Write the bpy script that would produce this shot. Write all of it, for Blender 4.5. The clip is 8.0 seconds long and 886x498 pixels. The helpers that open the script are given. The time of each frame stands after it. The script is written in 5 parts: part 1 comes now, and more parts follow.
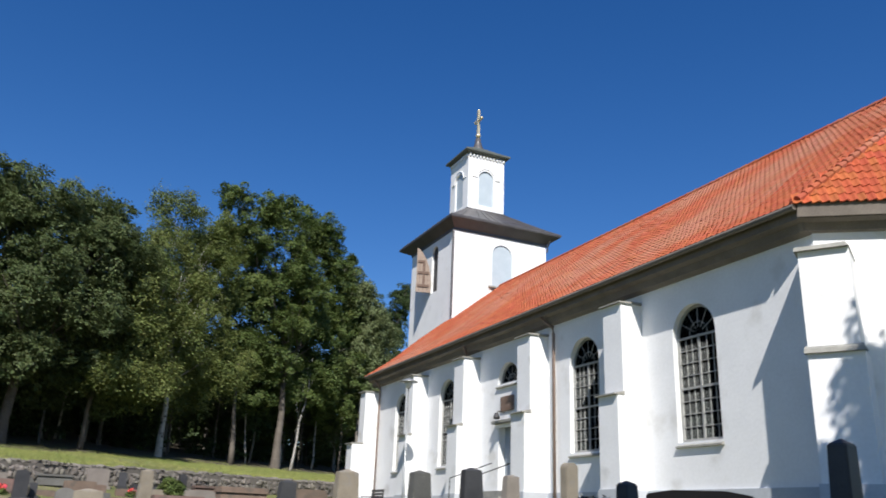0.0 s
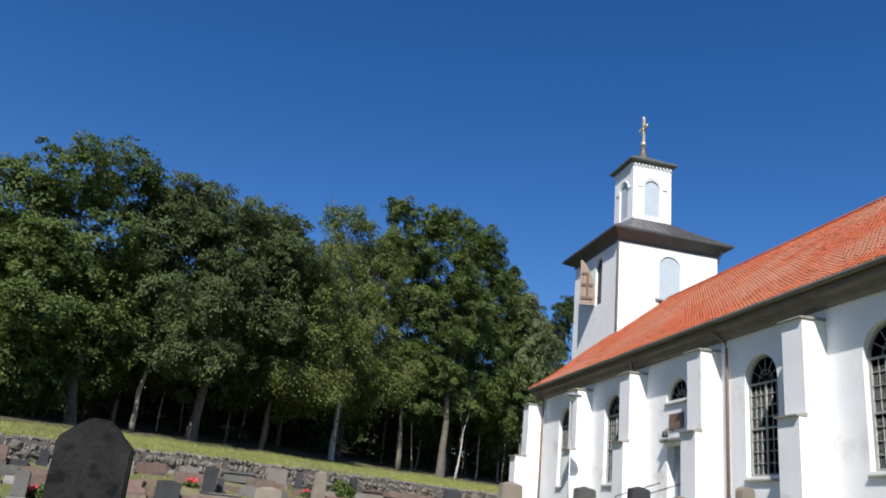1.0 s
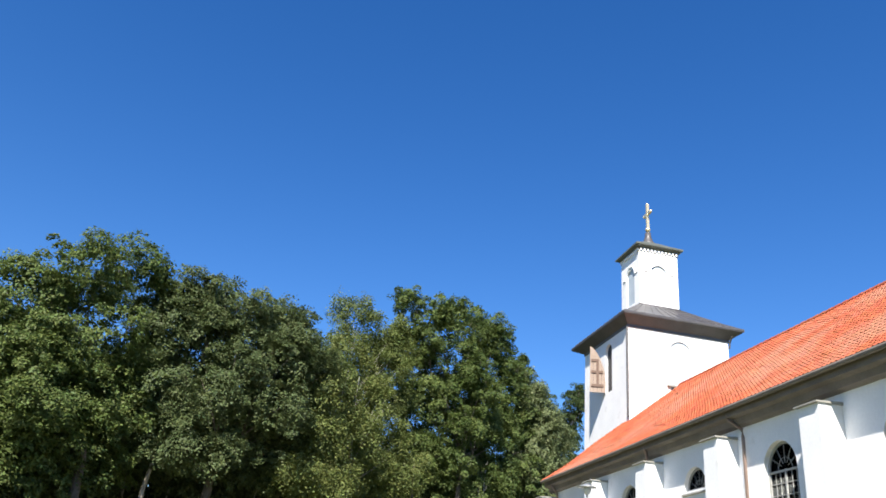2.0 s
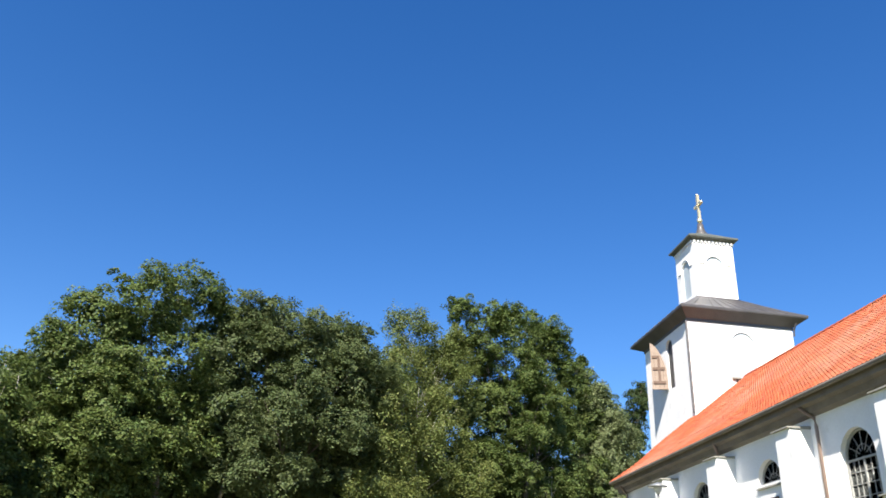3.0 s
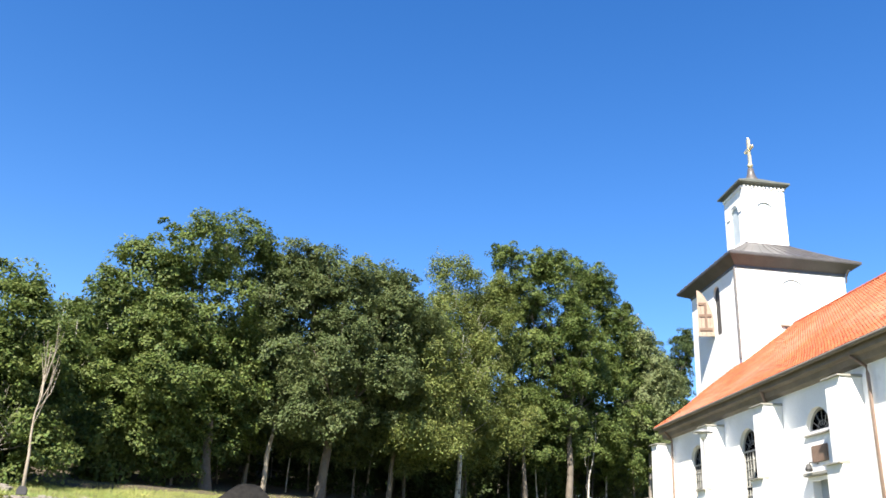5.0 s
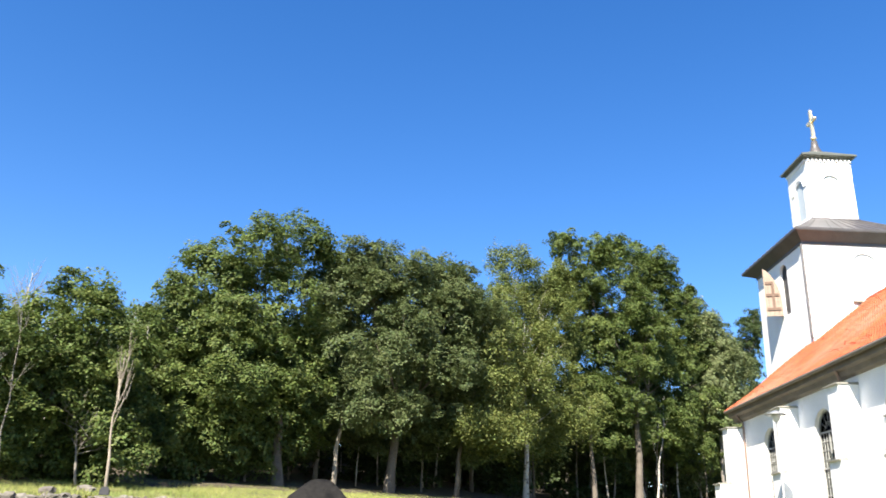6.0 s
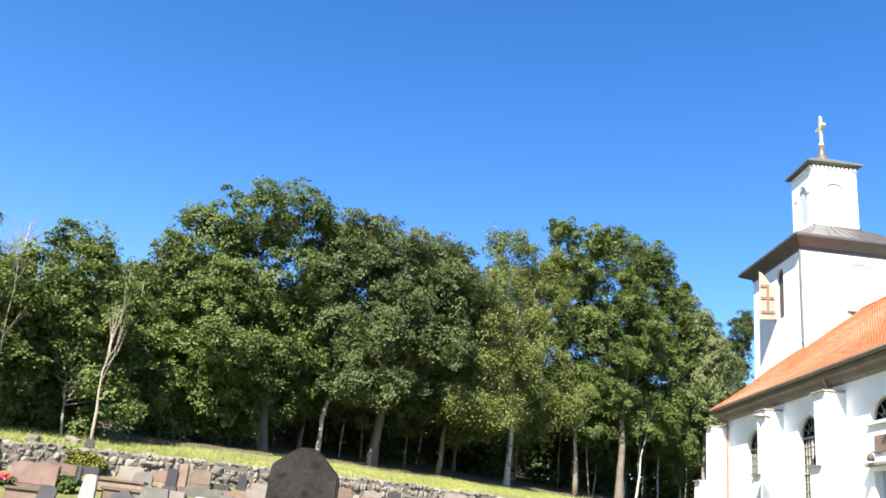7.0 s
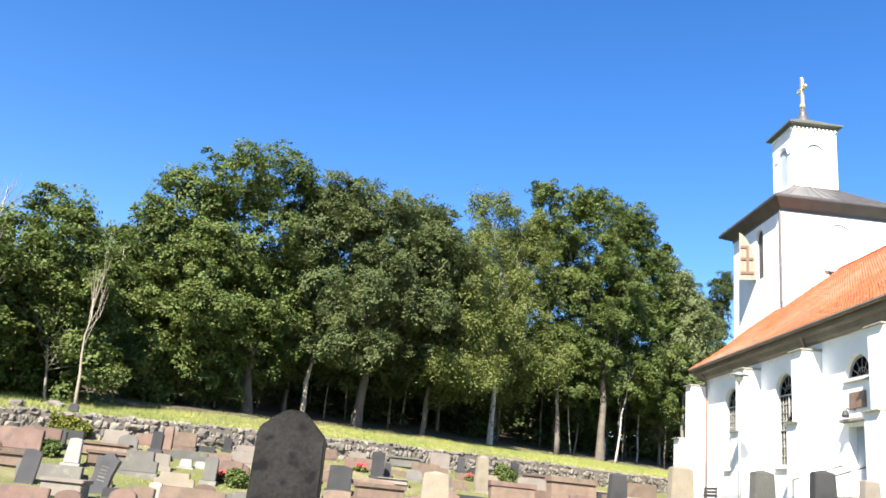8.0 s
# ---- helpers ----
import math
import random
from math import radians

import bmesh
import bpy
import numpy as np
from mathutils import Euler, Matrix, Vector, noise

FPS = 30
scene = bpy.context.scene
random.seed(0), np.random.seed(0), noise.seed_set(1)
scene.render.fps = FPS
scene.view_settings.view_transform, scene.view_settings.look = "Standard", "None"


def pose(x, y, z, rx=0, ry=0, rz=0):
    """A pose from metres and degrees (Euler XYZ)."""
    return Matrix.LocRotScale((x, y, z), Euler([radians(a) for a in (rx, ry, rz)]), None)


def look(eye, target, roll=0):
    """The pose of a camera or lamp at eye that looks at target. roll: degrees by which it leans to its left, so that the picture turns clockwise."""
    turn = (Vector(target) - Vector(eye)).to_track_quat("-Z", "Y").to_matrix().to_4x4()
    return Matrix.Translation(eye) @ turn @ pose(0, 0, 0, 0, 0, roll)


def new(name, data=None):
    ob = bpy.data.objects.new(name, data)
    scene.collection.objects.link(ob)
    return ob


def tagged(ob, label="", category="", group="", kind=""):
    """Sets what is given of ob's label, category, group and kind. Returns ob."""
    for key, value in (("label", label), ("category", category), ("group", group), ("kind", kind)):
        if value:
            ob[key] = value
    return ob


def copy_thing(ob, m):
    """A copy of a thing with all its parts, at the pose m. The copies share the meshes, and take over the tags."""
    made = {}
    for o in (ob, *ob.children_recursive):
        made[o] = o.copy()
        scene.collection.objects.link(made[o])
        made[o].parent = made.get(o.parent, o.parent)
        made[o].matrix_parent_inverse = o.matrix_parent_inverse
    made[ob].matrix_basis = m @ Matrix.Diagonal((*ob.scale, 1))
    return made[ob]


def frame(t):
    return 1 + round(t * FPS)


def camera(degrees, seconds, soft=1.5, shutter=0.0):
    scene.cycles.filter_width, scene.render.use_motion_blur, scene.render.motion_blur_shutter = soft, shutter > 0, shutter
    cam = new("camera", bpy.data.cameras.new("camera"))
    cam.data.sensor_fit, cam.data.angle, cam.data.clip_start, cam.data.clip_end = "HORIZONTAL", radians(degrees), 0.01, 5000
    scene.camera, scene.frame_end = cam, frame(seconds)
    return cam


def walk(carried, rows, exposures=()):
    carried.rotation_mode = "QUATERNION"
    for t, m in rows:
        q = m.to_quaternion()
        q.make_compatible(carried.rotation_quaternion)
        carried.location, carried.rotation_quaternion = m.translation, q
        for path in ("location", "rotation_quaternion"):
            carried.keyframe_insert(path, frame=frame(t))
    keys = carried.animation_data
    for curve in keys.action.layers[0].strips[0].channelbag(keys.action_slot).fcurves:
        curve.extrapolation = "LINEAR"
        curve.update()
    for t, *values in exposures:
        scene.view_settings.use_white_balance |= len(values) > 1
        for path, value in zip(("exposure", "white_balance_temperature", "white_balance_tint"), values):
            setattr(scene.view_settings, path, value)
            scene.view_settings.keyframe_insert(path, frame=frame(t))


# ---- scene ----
# ---- camera: held by hand, standing in the churchyard and turning to the left ----
cam = camera(58.0, 8.0, soft=1.65, shutter=0.2)
EYE = Vector((0.0, 0.0, 1.6))
TURNS = [  # seconds, sway of the hand to the right, yaw, pitch, roll
    (0.0, 0.16, -24.53, 18.687, 2.195), (0.1, 0.16, -25.7, 18.85, 3.6), (0.2, 0.16, -26.65, 18.55, 4.8), (0.3, 0.16, -27.25, 18.1, 4.9), (0.4, 0.16, -26.2, 17.4, 4.3),
    (0.5, 0.16, -24.4, 17.1, 3.6), (0.6, 0.16, -23.1, 16.8, 4.8), (0.7, 0.16, -19.88, 16.326, 6.833), (0.8, 0.16, -16.65, 16.593, 8.066),
    (0.9, 0.16, -14.75, 17.65, 7.2), (1.0, 0.16, -12.24, 18.721, 5.879), (1.5, 0.15, -11.75, 23.478, 7.634), (1.7, 0.14, -12.08, 24.377, 6.002), (2.8, 0.09, -8.34, 25.333, 3.979),
    (3.0, 0.08, -7.19, 25.338, 2.764), (3.5, 0.06, -4.22, 23.647, 3.399), (4.0, 0.04, -3.36, 21.358, 3.157), (4.2, 0.04, -3.63, 21.240, 3.061),
    (5.3, 0.02, -3.96, 21.425, 3.980), (5.5, 0.02, -2.87, 20.927, 4.453), (5.8, 0.01, -1.77, 20.222, 1.456), (6.0, 0.01, 0.26, 20.573, 2.595),
    (6.5, 0.0, 2.434, 20.803, 6.784), (7.0, -0.02, 0.008, 19.099, 6.715), (7.5, -0.05, -1.357, 17.544, 6.007), (8.0, -0.04, -1.616, 16.562, 5.961)]


def aim(sway, yaw, pitch, roll):
    a, b = radians(yaw), radians(pitch)
    way = Vector((-math.sin(a) * math.cos(b), math.cos(a) * math.cos(b), math.sin(b)))
    eye = EYE + Vector((sway, 0, 0))
    return look(eye, eye + way, roll)


walk(cam, [(t, aim(k, y, p, r)) for t, k, y, p, r in TURNS],
     exposures=[(0, 0.46, 6300, 12), (0.5, 0.44, 6300, 12), (1, 0.45, 6300, 12), (1.5, 1.02, 6400, 12), (3, 1.27, 6700, 11), (3.5, 1.43, 6850, 11), (4, 1.68, 6900, 11), (5.5, 1.68, 6950, 11), (6, 1.70, 6950, 11), (6.5, 1.80, 6950, 11), (7, 1.83, 6950, 11), (8, 1.80, 6950, 11)])

# ---- sky and sun ----
SUN = Vector((-1.08, -2.65, 2.8)).normalized()
elev, azim = math.asin(SUN.z), math.atan2(SUN.x, SUN.y)
world = bpy.data.worlds.new("sky")
scene.world = world
world.use_nodes = True
wn = world.node_tree.nodes
sky = wn.new("ShaderNodeTexSky")
sky.sky_type, sky.sun_disc, sky.sun_elevation, sky.sun_rotation = "NISHITA", False, elev, azim
sky.air_density, sky.dust_density, sky.ozone_density = 1.0, 0.1, 3.0
wn["Background"].inputs["Strength"].default_value = 0.082
tone = wn.new("ShaderNodeHueSaturation")
tone.inputs["Saturation"].default_value = 1.33
tone.inputs["Hue"].default_value = 0.51
world.node_tree.links.new(sky.outputs["Color"], tone.inputs["Color"])
world.node_tree.links.new(tone.outputs["Color"], wn["Background"].inputs["Color"])
sun = new("sun", bpy.data.lights.new("sun", "SUN"))
sun.data.energy, sun.data.angle, sun.data.color = 5.0, radians(0.53), (1.0, 0.95, 0.87)
sun.matrix_world = look(SUN * 60, (0, 0, 0))


# ---- materials ----
def material(name, low, high, scale=4.0, rough=0.8, bump=0.2, fine=40.0, metal=0.0, islands=0.0, objects=0.0, stain=None, stain_scale=0.6, stain_at=0.55):
    """Two colours mixed by a coarse noise, grain and relief by a fine one; islands and objects: how much single pieces differ; stain: a third colour in blotches."""
    m = bpy.data.materials.new(name)
    m.use_nodes = True
    n, link = m.node_tree.nodes, m.node_tree.links.new
    b = n["Principled BSDF"]
    co = n.new("ShaderNodeTexCoord")
    big, small = n.new("ShaderNodeTexNoise"), n.new("ShaderNodeTexNoise")
    big.inputs["Scale"].default_value, big.inputs["Detail"].default_value = scale, 6
    small.inputs["Scale"].default_value, small.inputs["Detail"].default_value = fine, 4
    link(co.outputs["Object"], big.inputs["Vector"])
    link(co.outputs["Object"], small.inputs["Vector"])
    ramp = n.new("ShaderNodeValToRGB")
    ramp.color_ramp.elements[0].position, ramp.color_ramp.elements[1].position = 0.32, 0.68
    ramp.color_ramp.elements[0].color, ramp.color_ramp.elements[1].color = (*low, 1), (*high, 1)
    blend = n.new("ShaderNodeMath")
    blend.operation = "MULTIPLY_ADD"
    blend.inputs[1].default_value = 0.45
    link(small.outputs["Fac"], blend.inputs[0])
    part2 = n.new("ShaderNodeMath")
    part2.operation = "MULTIPLY"
    part2.inputs[1].default_value = 0.55
    link(big.outputs["Fac"], part2.inputs[0])
    link(part2.outputs[0], blend.inputs[2])
    link(blend.outputs[0], ramp.inputs[0])
    colour = ramp.outputs["Color"]
    if stain:
        sn = n.new("ShaderNodeTexNoise")
        sn.inputs["Scale"].default_value, sn.inputs["Detail"].default_value = stain_scale, 8
        link(co.outputs["Object"], sn.inputs["Vector"])
        sr = n.new("ShaderNodeMapRange")
        sr.inputs["From Min"].default_value, sr.inputs["From Max"].default_value = stain_at, stain_at + 0.12
        link(sn.outputs["Fac"], sr.inputs["Value"])
        mx = n.new("ShaderNodeMixRGB")
        link(sr.outputs[0], mx.inputs[0])
        link(colour, mx.inputs[1])
        mx.inputs[2].default_value = (*stain, 1)
        colour = mx.outputs[0]
    if islands or objects:
        hsv = n.new("ShaderNodeHueSaturation")
        rnd = n.new("ShaderNodeNewGeometry").outputs["Random Per Island"] if islands else n.new("ShaderNodeObjectInfo").outputs["Random"]
        k = islands or objects
        vr, hr = n.new("ShaderNodeMapRange"), n.new("ShaderNodeMapRange")
        vr.inputs["To Min"].default_value, vr.inputs["To Max"].default_value = 1 - k, 1 + k
        hr.inputs["To Min"].default_value, hr.inputs["To Max"].default_value = 0.5 + 0.06 * k, 0.5 - 0.06 * k
        link(rnd, vr.inputs["Value"])
        sc = n.new("ShaderNodeMath")
        sc.operation = "MULTIPLY"
        sc.inputs[1].default_value = 7.31
        fr = n.new("ShaderNodeMath")
        fr.operation = "FRACT"
        link(rnd, sc.inputs[0])
        link(sc.outputs[0], fr.inputs[0])
        link(fr.outputs[0], hr.inputs["Value"])
        link(vr.outputs[0], hsv.inputs["Value"])
        link(hr.outputs[0], hsv.inputs["Hue"])
        link(colour, hsv.inputs["Color"])
        colour = hsv.outputs["Color"]
    link(colour, b.inputs["Base Color"])
    b.inputs["Roughness"].default_value, b.inputs["Metallic"].default_value = rough, metal
    if bump:
        bp = n.new("ShaderNodeBump")
        bp.inputs["Strength"].default_value, bp.inputs["Distance"].default_value = bump, 0.02
        link(blend.outputs[0], bp.inputs["Height"])
        link(bp.outputs["Normal"], b.inputs["Normal"])
    return m


def leaf_material(name, low, high, through_light=0.34):
    """Leaves: each differs in tone, and light shines through them."""
    m = material(name, low, high, 0.35, 0.6, 0.0, 2.0, islands=0.35)
    m.node_tree.nodes["Principled BSDF"].inputs["Specular IOR Level"].default_value = 0.25
    n, link = m.node_tree.nodes, m.node_tree.links.new
    b, o = n["Principled BSDF"], n["Material Output"]
    t, mix = n.new("ShaderNodeBsdfTranslucent"), n.new("ShaderNodeMixShader")
    link(b.inputs["Base Color"].links[0].from_socket, t.inputs["Color"])
    mix.inputs[0].default_value = through_light
    link(b.outputs[0], mix.inputs[1])
    link(t.outputs[0], mix.inputs[2])
    link(mix.outputs[0], o.inputs["Surface"])
    return m


plaster = material("white_plaster", (0.74, 0.74, 0.73), (0.83, 0.83, 0.82), 1.2, 0.9, 0.35, 14, stain=(0.63, 0.62, 0.59), stain_scale=0.9, stain_at=0.58)
plinth_paint = material("grey_plinth_plaster", (0.40, 0.42, 0.45), (0.50, 0.52, 0.54), 1.5, 0.9, 0.3, 20)
panel_paint = material("pale_grey_boards", (0.36, 0.42, 0.46), (0.44, 0.50, 0.54), 2, 0.7, 0.1, 30)
eave_wood = material("brown_tarred_wood", (0.118, 0.1003, 0.0826), (0.2006, 0.1711, 0.1416), 2, 0.75, 0.2, 30)
sheet = material("brown_sheet_metal", (0.077, 0.072, 0.070), (0.122, 0.115, 0.112), 1.5, 0.45, 0.05, 20, metal=0.3)
verdigris = material("dull_green_brown_copper", (0.075, 0.085, 0.075), (0.12, 0.13, 0.11), 3, 0.6, 0.05, 20, metal=0.2)
gold = material("gilded_metal", (0.72, 0.58, 0.32), (0.80, 0.68, 0.44), 5, 0.38, 0.0, 20, metal=0.7)
tile_clay = material("orange_clay_tile", (0.2943, 0.06511, 0.02364), (0.3709, 0.09274, 0.03637), 0.5, 0.85, 0.2, 18, islands=0.13, stain=(0.3226, 0.1282, 0.07396), stain_scale=0.22, stain_at=0.47)
tile_clay_single = material("orange_clay_tile_single", (0.2943, 0.06511, 0.02364), (0.3709, 0.09274, 0.03637), 0.5, 0.85, 0.2, 18, objects=0.13, stain=(0.3226, 0.1282, 0.07396), stain_scale=0.22, stain_at=0.47)
tile_clay_new = material("fresh_orange_clay_tile", (0.3226, 0.06446, 0.01819), (0.4032, 0.09074, 0.02788), 0.5, 0.85, 0.2, 18, islands=0.16)
cap_stone = material("lichened_cap_stone", (0.20, 0.20, 0.175), (0.33, 0.32, 0.285), 3, 0.9, 0.3, 30)
white_wood = material("grey_white_painted_wood", (0.24, 0.24, 0.228), (0.352, 0.352, 0.332), 3, 0.6, 0.1, 40)
pale_boards = material("weathered_pale_boards", (0.22, 0.165, 0.125), (0.32, 0.255, 0.205), 4, 0.8, 0.2, 40)
lamp_glass = material("frosted_lamp_glass", (0.62, 0.62, 0.60), (0.72, 0.72, 0.70), 4, 0.4, 0.0, 40)
batten_wood = material("brown_weathered_batten", (0.10, 0.062, 0.043), (0.16, 0.105, 0.078), 5, 0.8, 0.2, 40)
pipe_metal = material("brown_pipe_metal", (0.20, 0.14, 0.11), (0.28, 0.20, 0.16), 3, 0.5, 0.0, 30)
dark_iron = material("dark_iron", (0.02, 0.02, 0.022), (0.05, 0.05, 0.05), 6, 0.6, 0.1, 40)
lamp_metal = material("grey_lamp_metal", (0.27, 0.28, 0.28), (0.35, 0.36, 0.36), 6, 0.4, 0.0, 40, metal=0.5)
door_paint = material("grey_blue_door_paint", (0.30, 0.34, 0.38), (0.38, 0.42, 0.46), 3, 0.6, 0.1, 30)
plaque_stone = material("brown_plaque_stone", (0.14, 0.09, 0.065), (0.22, 0.145, 0.105), 8, 0.6, 0.1, 40)
interior = material("dim_interior_plaster", (0.18, 0.17, 0.16), (0.24, 0.23, 0.21), 2, 0.9, 0.0, 20)
grass_ground = material("churchyard_turf", (0.0714, 0.0882, 0.02184), (0.1386, 0.1386, 0.0462), 0.5, 0.95, 0.5, 9, stain=(0.168, 0.147, 0.084), stain_scale=0.35, stain_at=0.55)
# brown litter, kept dark to carry the shade under the trees
shaded_litter = material("shaded_litter", (0.03, 0.024, 0.016), (0.085, 0.066, 0.042), 0.8, 0.95, 0.6, 12, stain=(0.05, 0.06, 0.02), stain_scale=0.5, stain_at=0.56)
grass_blade = material("grass_blades", (0.12, 0.175, 0.034), (0.32, 0.315, 0.09), 0.45, 0.7, 0.0, 2, islands=0.4)
wall_stone = material("grey_field_stone", (0.1088, 0.09635, 0.08081), (0.1958, 0.1772, 0.1523), 1.0, 0.9, 0.5, 18, objects=0.35)
wall_rubble = material("grey_rubble", (0.1057, 0.0945, 0.07896), (0.1865, 0.1697, 0.1442), 1.0, 0.9, 0.5, 18, islands=0.3)
gravel = material("pale_gravel", (0.2184, 0.2016, 0.1764), (0.3528, 0.3276, 0.294), 3, 0.95, 0.5, 60)
bark = material("grey_brown_bark", (0.07, 0.059, 0.047), (0.16, 0.138, 0.112), 2.5, 0.9, 0.8, 14)
birch_bark = material("white_birch_bark", (0.32, 0.30, 0.26), (0.50, 0.475, 0.43), 3, 0.8, 0.3, 12, stain=(0.05, 0.045, 0.04), stain_scale=3.5, stain_at=0.56)
pale_stem = material("pale_weathered_stem", (0.20, 0.17, 0.13), (0.33, 0.29, 0.235), 3, 0.85, 0.3, 14)
dead_bark = material("bare_grey_wood", (0.15, 0.135, 0.115), (0.25, 0.23, 0.20), 3, 0.85, 0.3, 14)
oak_leaf = leaf_material("oak_leaves", (0.060, 0.094, 0.024), (0.132, 0.172, 0.046))
ash_leaf = leaf_material("grey_green_leaves", (0.066, 0.095, 0.035), (0.122, 0.153, 0.057))
birch_leaf = leaf_material("birch_leaves", (0.105, 0.138, 0.035), (0.192, 0.222, 0.068))
pale_leaf = leaf_material("pale_grey_green_leaves", (0.13, 0.165, 0.07), (0.22, 0.255, 0.12))
# darker green: the wood's inner shade as leaf colour, and the far evergreen's own tone
shade_leaf = leaf_material("evergreen_and_shaded_leaves", (0.0391, 0.0663, 0.0204), (0.07225, 0.102, 0.034))
hedge_leaf = leaf_material("dark_copper_leaves", (0.035, 0.022, 0.016), (0.06, 0.045, 0.025), 0.2)
conifer_leaf = leaf_material("yellow_green_needles", (0.1008, 0.126, 0.0168), (0.168, 0.1764, 0.0336), 0.2)
GRANITE = {
    "pink": material("pink_granite", (0.1023, 0.06844, 0.05292), (0.1905, 0.1305, 0.103), 2.5, 0.85, 0.25, 70, objects=0.28, stain=(0.105, 0.083, 0.068), stain_scale=3.5, stain_at=0.53),
    "dark": material("dark_granite", (0.0252, 0.02604, 0.0294), (0.063, 0.063, 0.06552), 2.0, 0.5, 0.1, 90, objects=0.25),
    "grey": material("grey_granite", (0.09173, 0.0882, 0.08114), (0.1693, 0.1658, 0.1482), 2.0, 0.85, 0.25, 70, objects=0.3, stain=(0.2117, 0.2046, 0.1623), stain_scale=3, stain_at=0.6),
    "pale": material("pale_granite", (0.1446, 0.127, 0.1073), (0.2328, 0.2067, 0.1799), 2.0, 0.85, 0.2, 70, objects=0.15),
    "white": material("white_marble", (0.2142, 0.2048, 0.1921), (0.2898, 0.2772, 0.2583), 2.0, 0.6, 0.1, 40),
    "beige": material("lichened_limestone", (0.1596, 0.1344, 0.1008), (0.2604, 0.2268, 0.1722), 3.0, 0.9, 0.3, 50, stain=(0.2016, 0.1848, 0.1596), stain_scale=4, stain_at=0.56),
    "big": material("weathered_dark_granite", (0.0065, 0.0065, 0.0075), (0.028, 0.0265, 0.026), 3.5, 0.85, 0.4, 30, stain=(0.007, 0.007, 0.008), stain_scale=8.0, stain_at=0.53),
}
GRANITE["slate"] = material("dark_grey_stone", (0.0462, 0.0462, 0.04368), (0.1008, 0.1008, 0.0924), 2.0, 0.8, 0.25, 60, stain=(0.1596, 0.1596, 0.126), stain_scale=4, stain_at=0.62)
GRANITE["brown"] = material("polished_brown_granite", (0.035, 0.018, 0.014), (0.07, 0.035, 0.026), 2.0, 0.25, 0.05, 90)
for kind, gloss in (("big", 0.15), ("dark", 0.3), ("brown", 0.25)):
    GRANITE[kind].node_tree.nodes["Principled BSDF"].inputs["Specular IOR Level"].default_value = gloss
red_petal = material("red_petals", (0.45, 0.02, 0.02), (0.65, 0.05, 0.05), 10, 0.6, 0.0, 30, islands=0.3)


def glass_material():
    m = bpy.data.materials.new("old_window_glass")
    m.use_nodes = True
    b = m.node_tree.nodes["Principled BSDF"]
    b.inputs["Base Color"].default_value = (0.55, 0.58, 0.58, 1)
    b.inputs["Roughness"].default_value, b.inputs["Transmission Weight"].default_value, b.inputs["IOR"].default_value = 0.06, 0.95, 1.5
    nt = m.node_tree.nodes.new("ShaderNodeTexNoise")
    nt.inputs["Scale"].default_value = 2.0
    bp = m.node_tree.nodes.new("ShaderNodeBump")
    bp.inputs["Strength"].default_value, bp.inputs["Distance"].default_value = 0.15, 0.02
    m.node_tree.links.new(nt.outputs["Fac"], bp.inputs["Height"])
    m.node_tree.links.new(bp.outputs["Normal"], b.inputs["Normal"])
    return m


glass = glass_material()


# ---- mesh helpers ----
def thing(name, label, category, group="", kind="", at=None):
    ob = tagged(new(name), label, category, group, kind)
    if at is not None:
        ob.matrix_world = at
    return ob


def finish(name, bm, mat, smooth=False):
    me = bpy.data.meshes.new(name)
    bmesh.ops.recalc_face_normals(bm, faces=bm.faces)
    bm.to_mesh(me)
    bm.free()
    me.materials.append(mat)
    if smooth:
        me.shade_smooth()
    return me


def part(name, bm, mat, parent=None, label="", smooth=False):
    ob = new(name, finish(name, bm, mat, smooth))
    ob.parent = parent
    return tagged(ob, label)


def box(bm, x0, x1, y0, y1, z0, z1):
    v = [bm.verts.new(p) for p in ((x0, y0, z0), (x1, y0, z0), (x1, y1, z0), (x0, y1, z0), (x0, y0, z1), (x1, y0, z1), (x1, y1, z1), (x0, y1, z1))]
    for q in ((3, 2, 1, 0), (4, 5, 6, 7), (0, 1, 5, 4), (1, 2, 6, 5), (2, 3, 7, 6), (3, 0, 4, 7)):
        bm.faces.new([v[i] for i in q])
    return v


def boxed(*a, bevel=0.0):
    bm = bmesh.new()
    box(bm, *a)
    if bevel:
        bmesh.ops.bevel(bm, geom=bm.edges[:], offset=bevel, segments=2, affect="EDGES")
    return bm


def solid(bm, low, high):
    """A closed body between two rings of equally many points."""
    a, b = [bm.verts.new(p) for p in low], [bm.verts.new(p) for p in high]
    n = len(a)
    for i in range(n):
        bm.faces.new((a[i], a[(i + 1) % n], b[(i + 1) % n], b[i]))
    bm.faces.new(a[::-1])
    bm.faces.new(b)


def arch(y0, y1, z0, z1, n=12):
    """The outline of a round-headed opening, z1 at its crown."""
    r, c = (y1 - y0) / 2, (y0 + y1) / 2
    rise = min(r, z1 - z0)
    return [(y0, z0), (y1, z0)] + [(c + r * math.cos(math.pi * i / n), z1 - rise + rise * math.sin(math.pi * i / n)) for i in range(n + 1)]


def pierced(outer, holes, place, depth):
    """A wall of the given outline with openings right through it. place(u, w, d) lays it into the world."""
    bm = bmesh.new()
    edges = []
    for loop in [outer] + holes:
        vs = [bm.verts.new((u, w, 0)) for u, w in loop]
        edges += [bm.edges.new((vs[i], vs[(i + 1) % len(vs)])) for i in range(len(vs))]
    bmesh.ops.triangle_fill(bm, edges=edges, use_beauty=True, use_dissolve=False)
    grown = bmesh.ops.extrude_face_region(bm, geom=bm.faces[:])
    for v in grown["geom"]:
        if isinstance(v, bmesh.types.BMVert):
            v.co.z = depth
    for v in bm.verts:
        v.co = place(*v.co)
    return bm


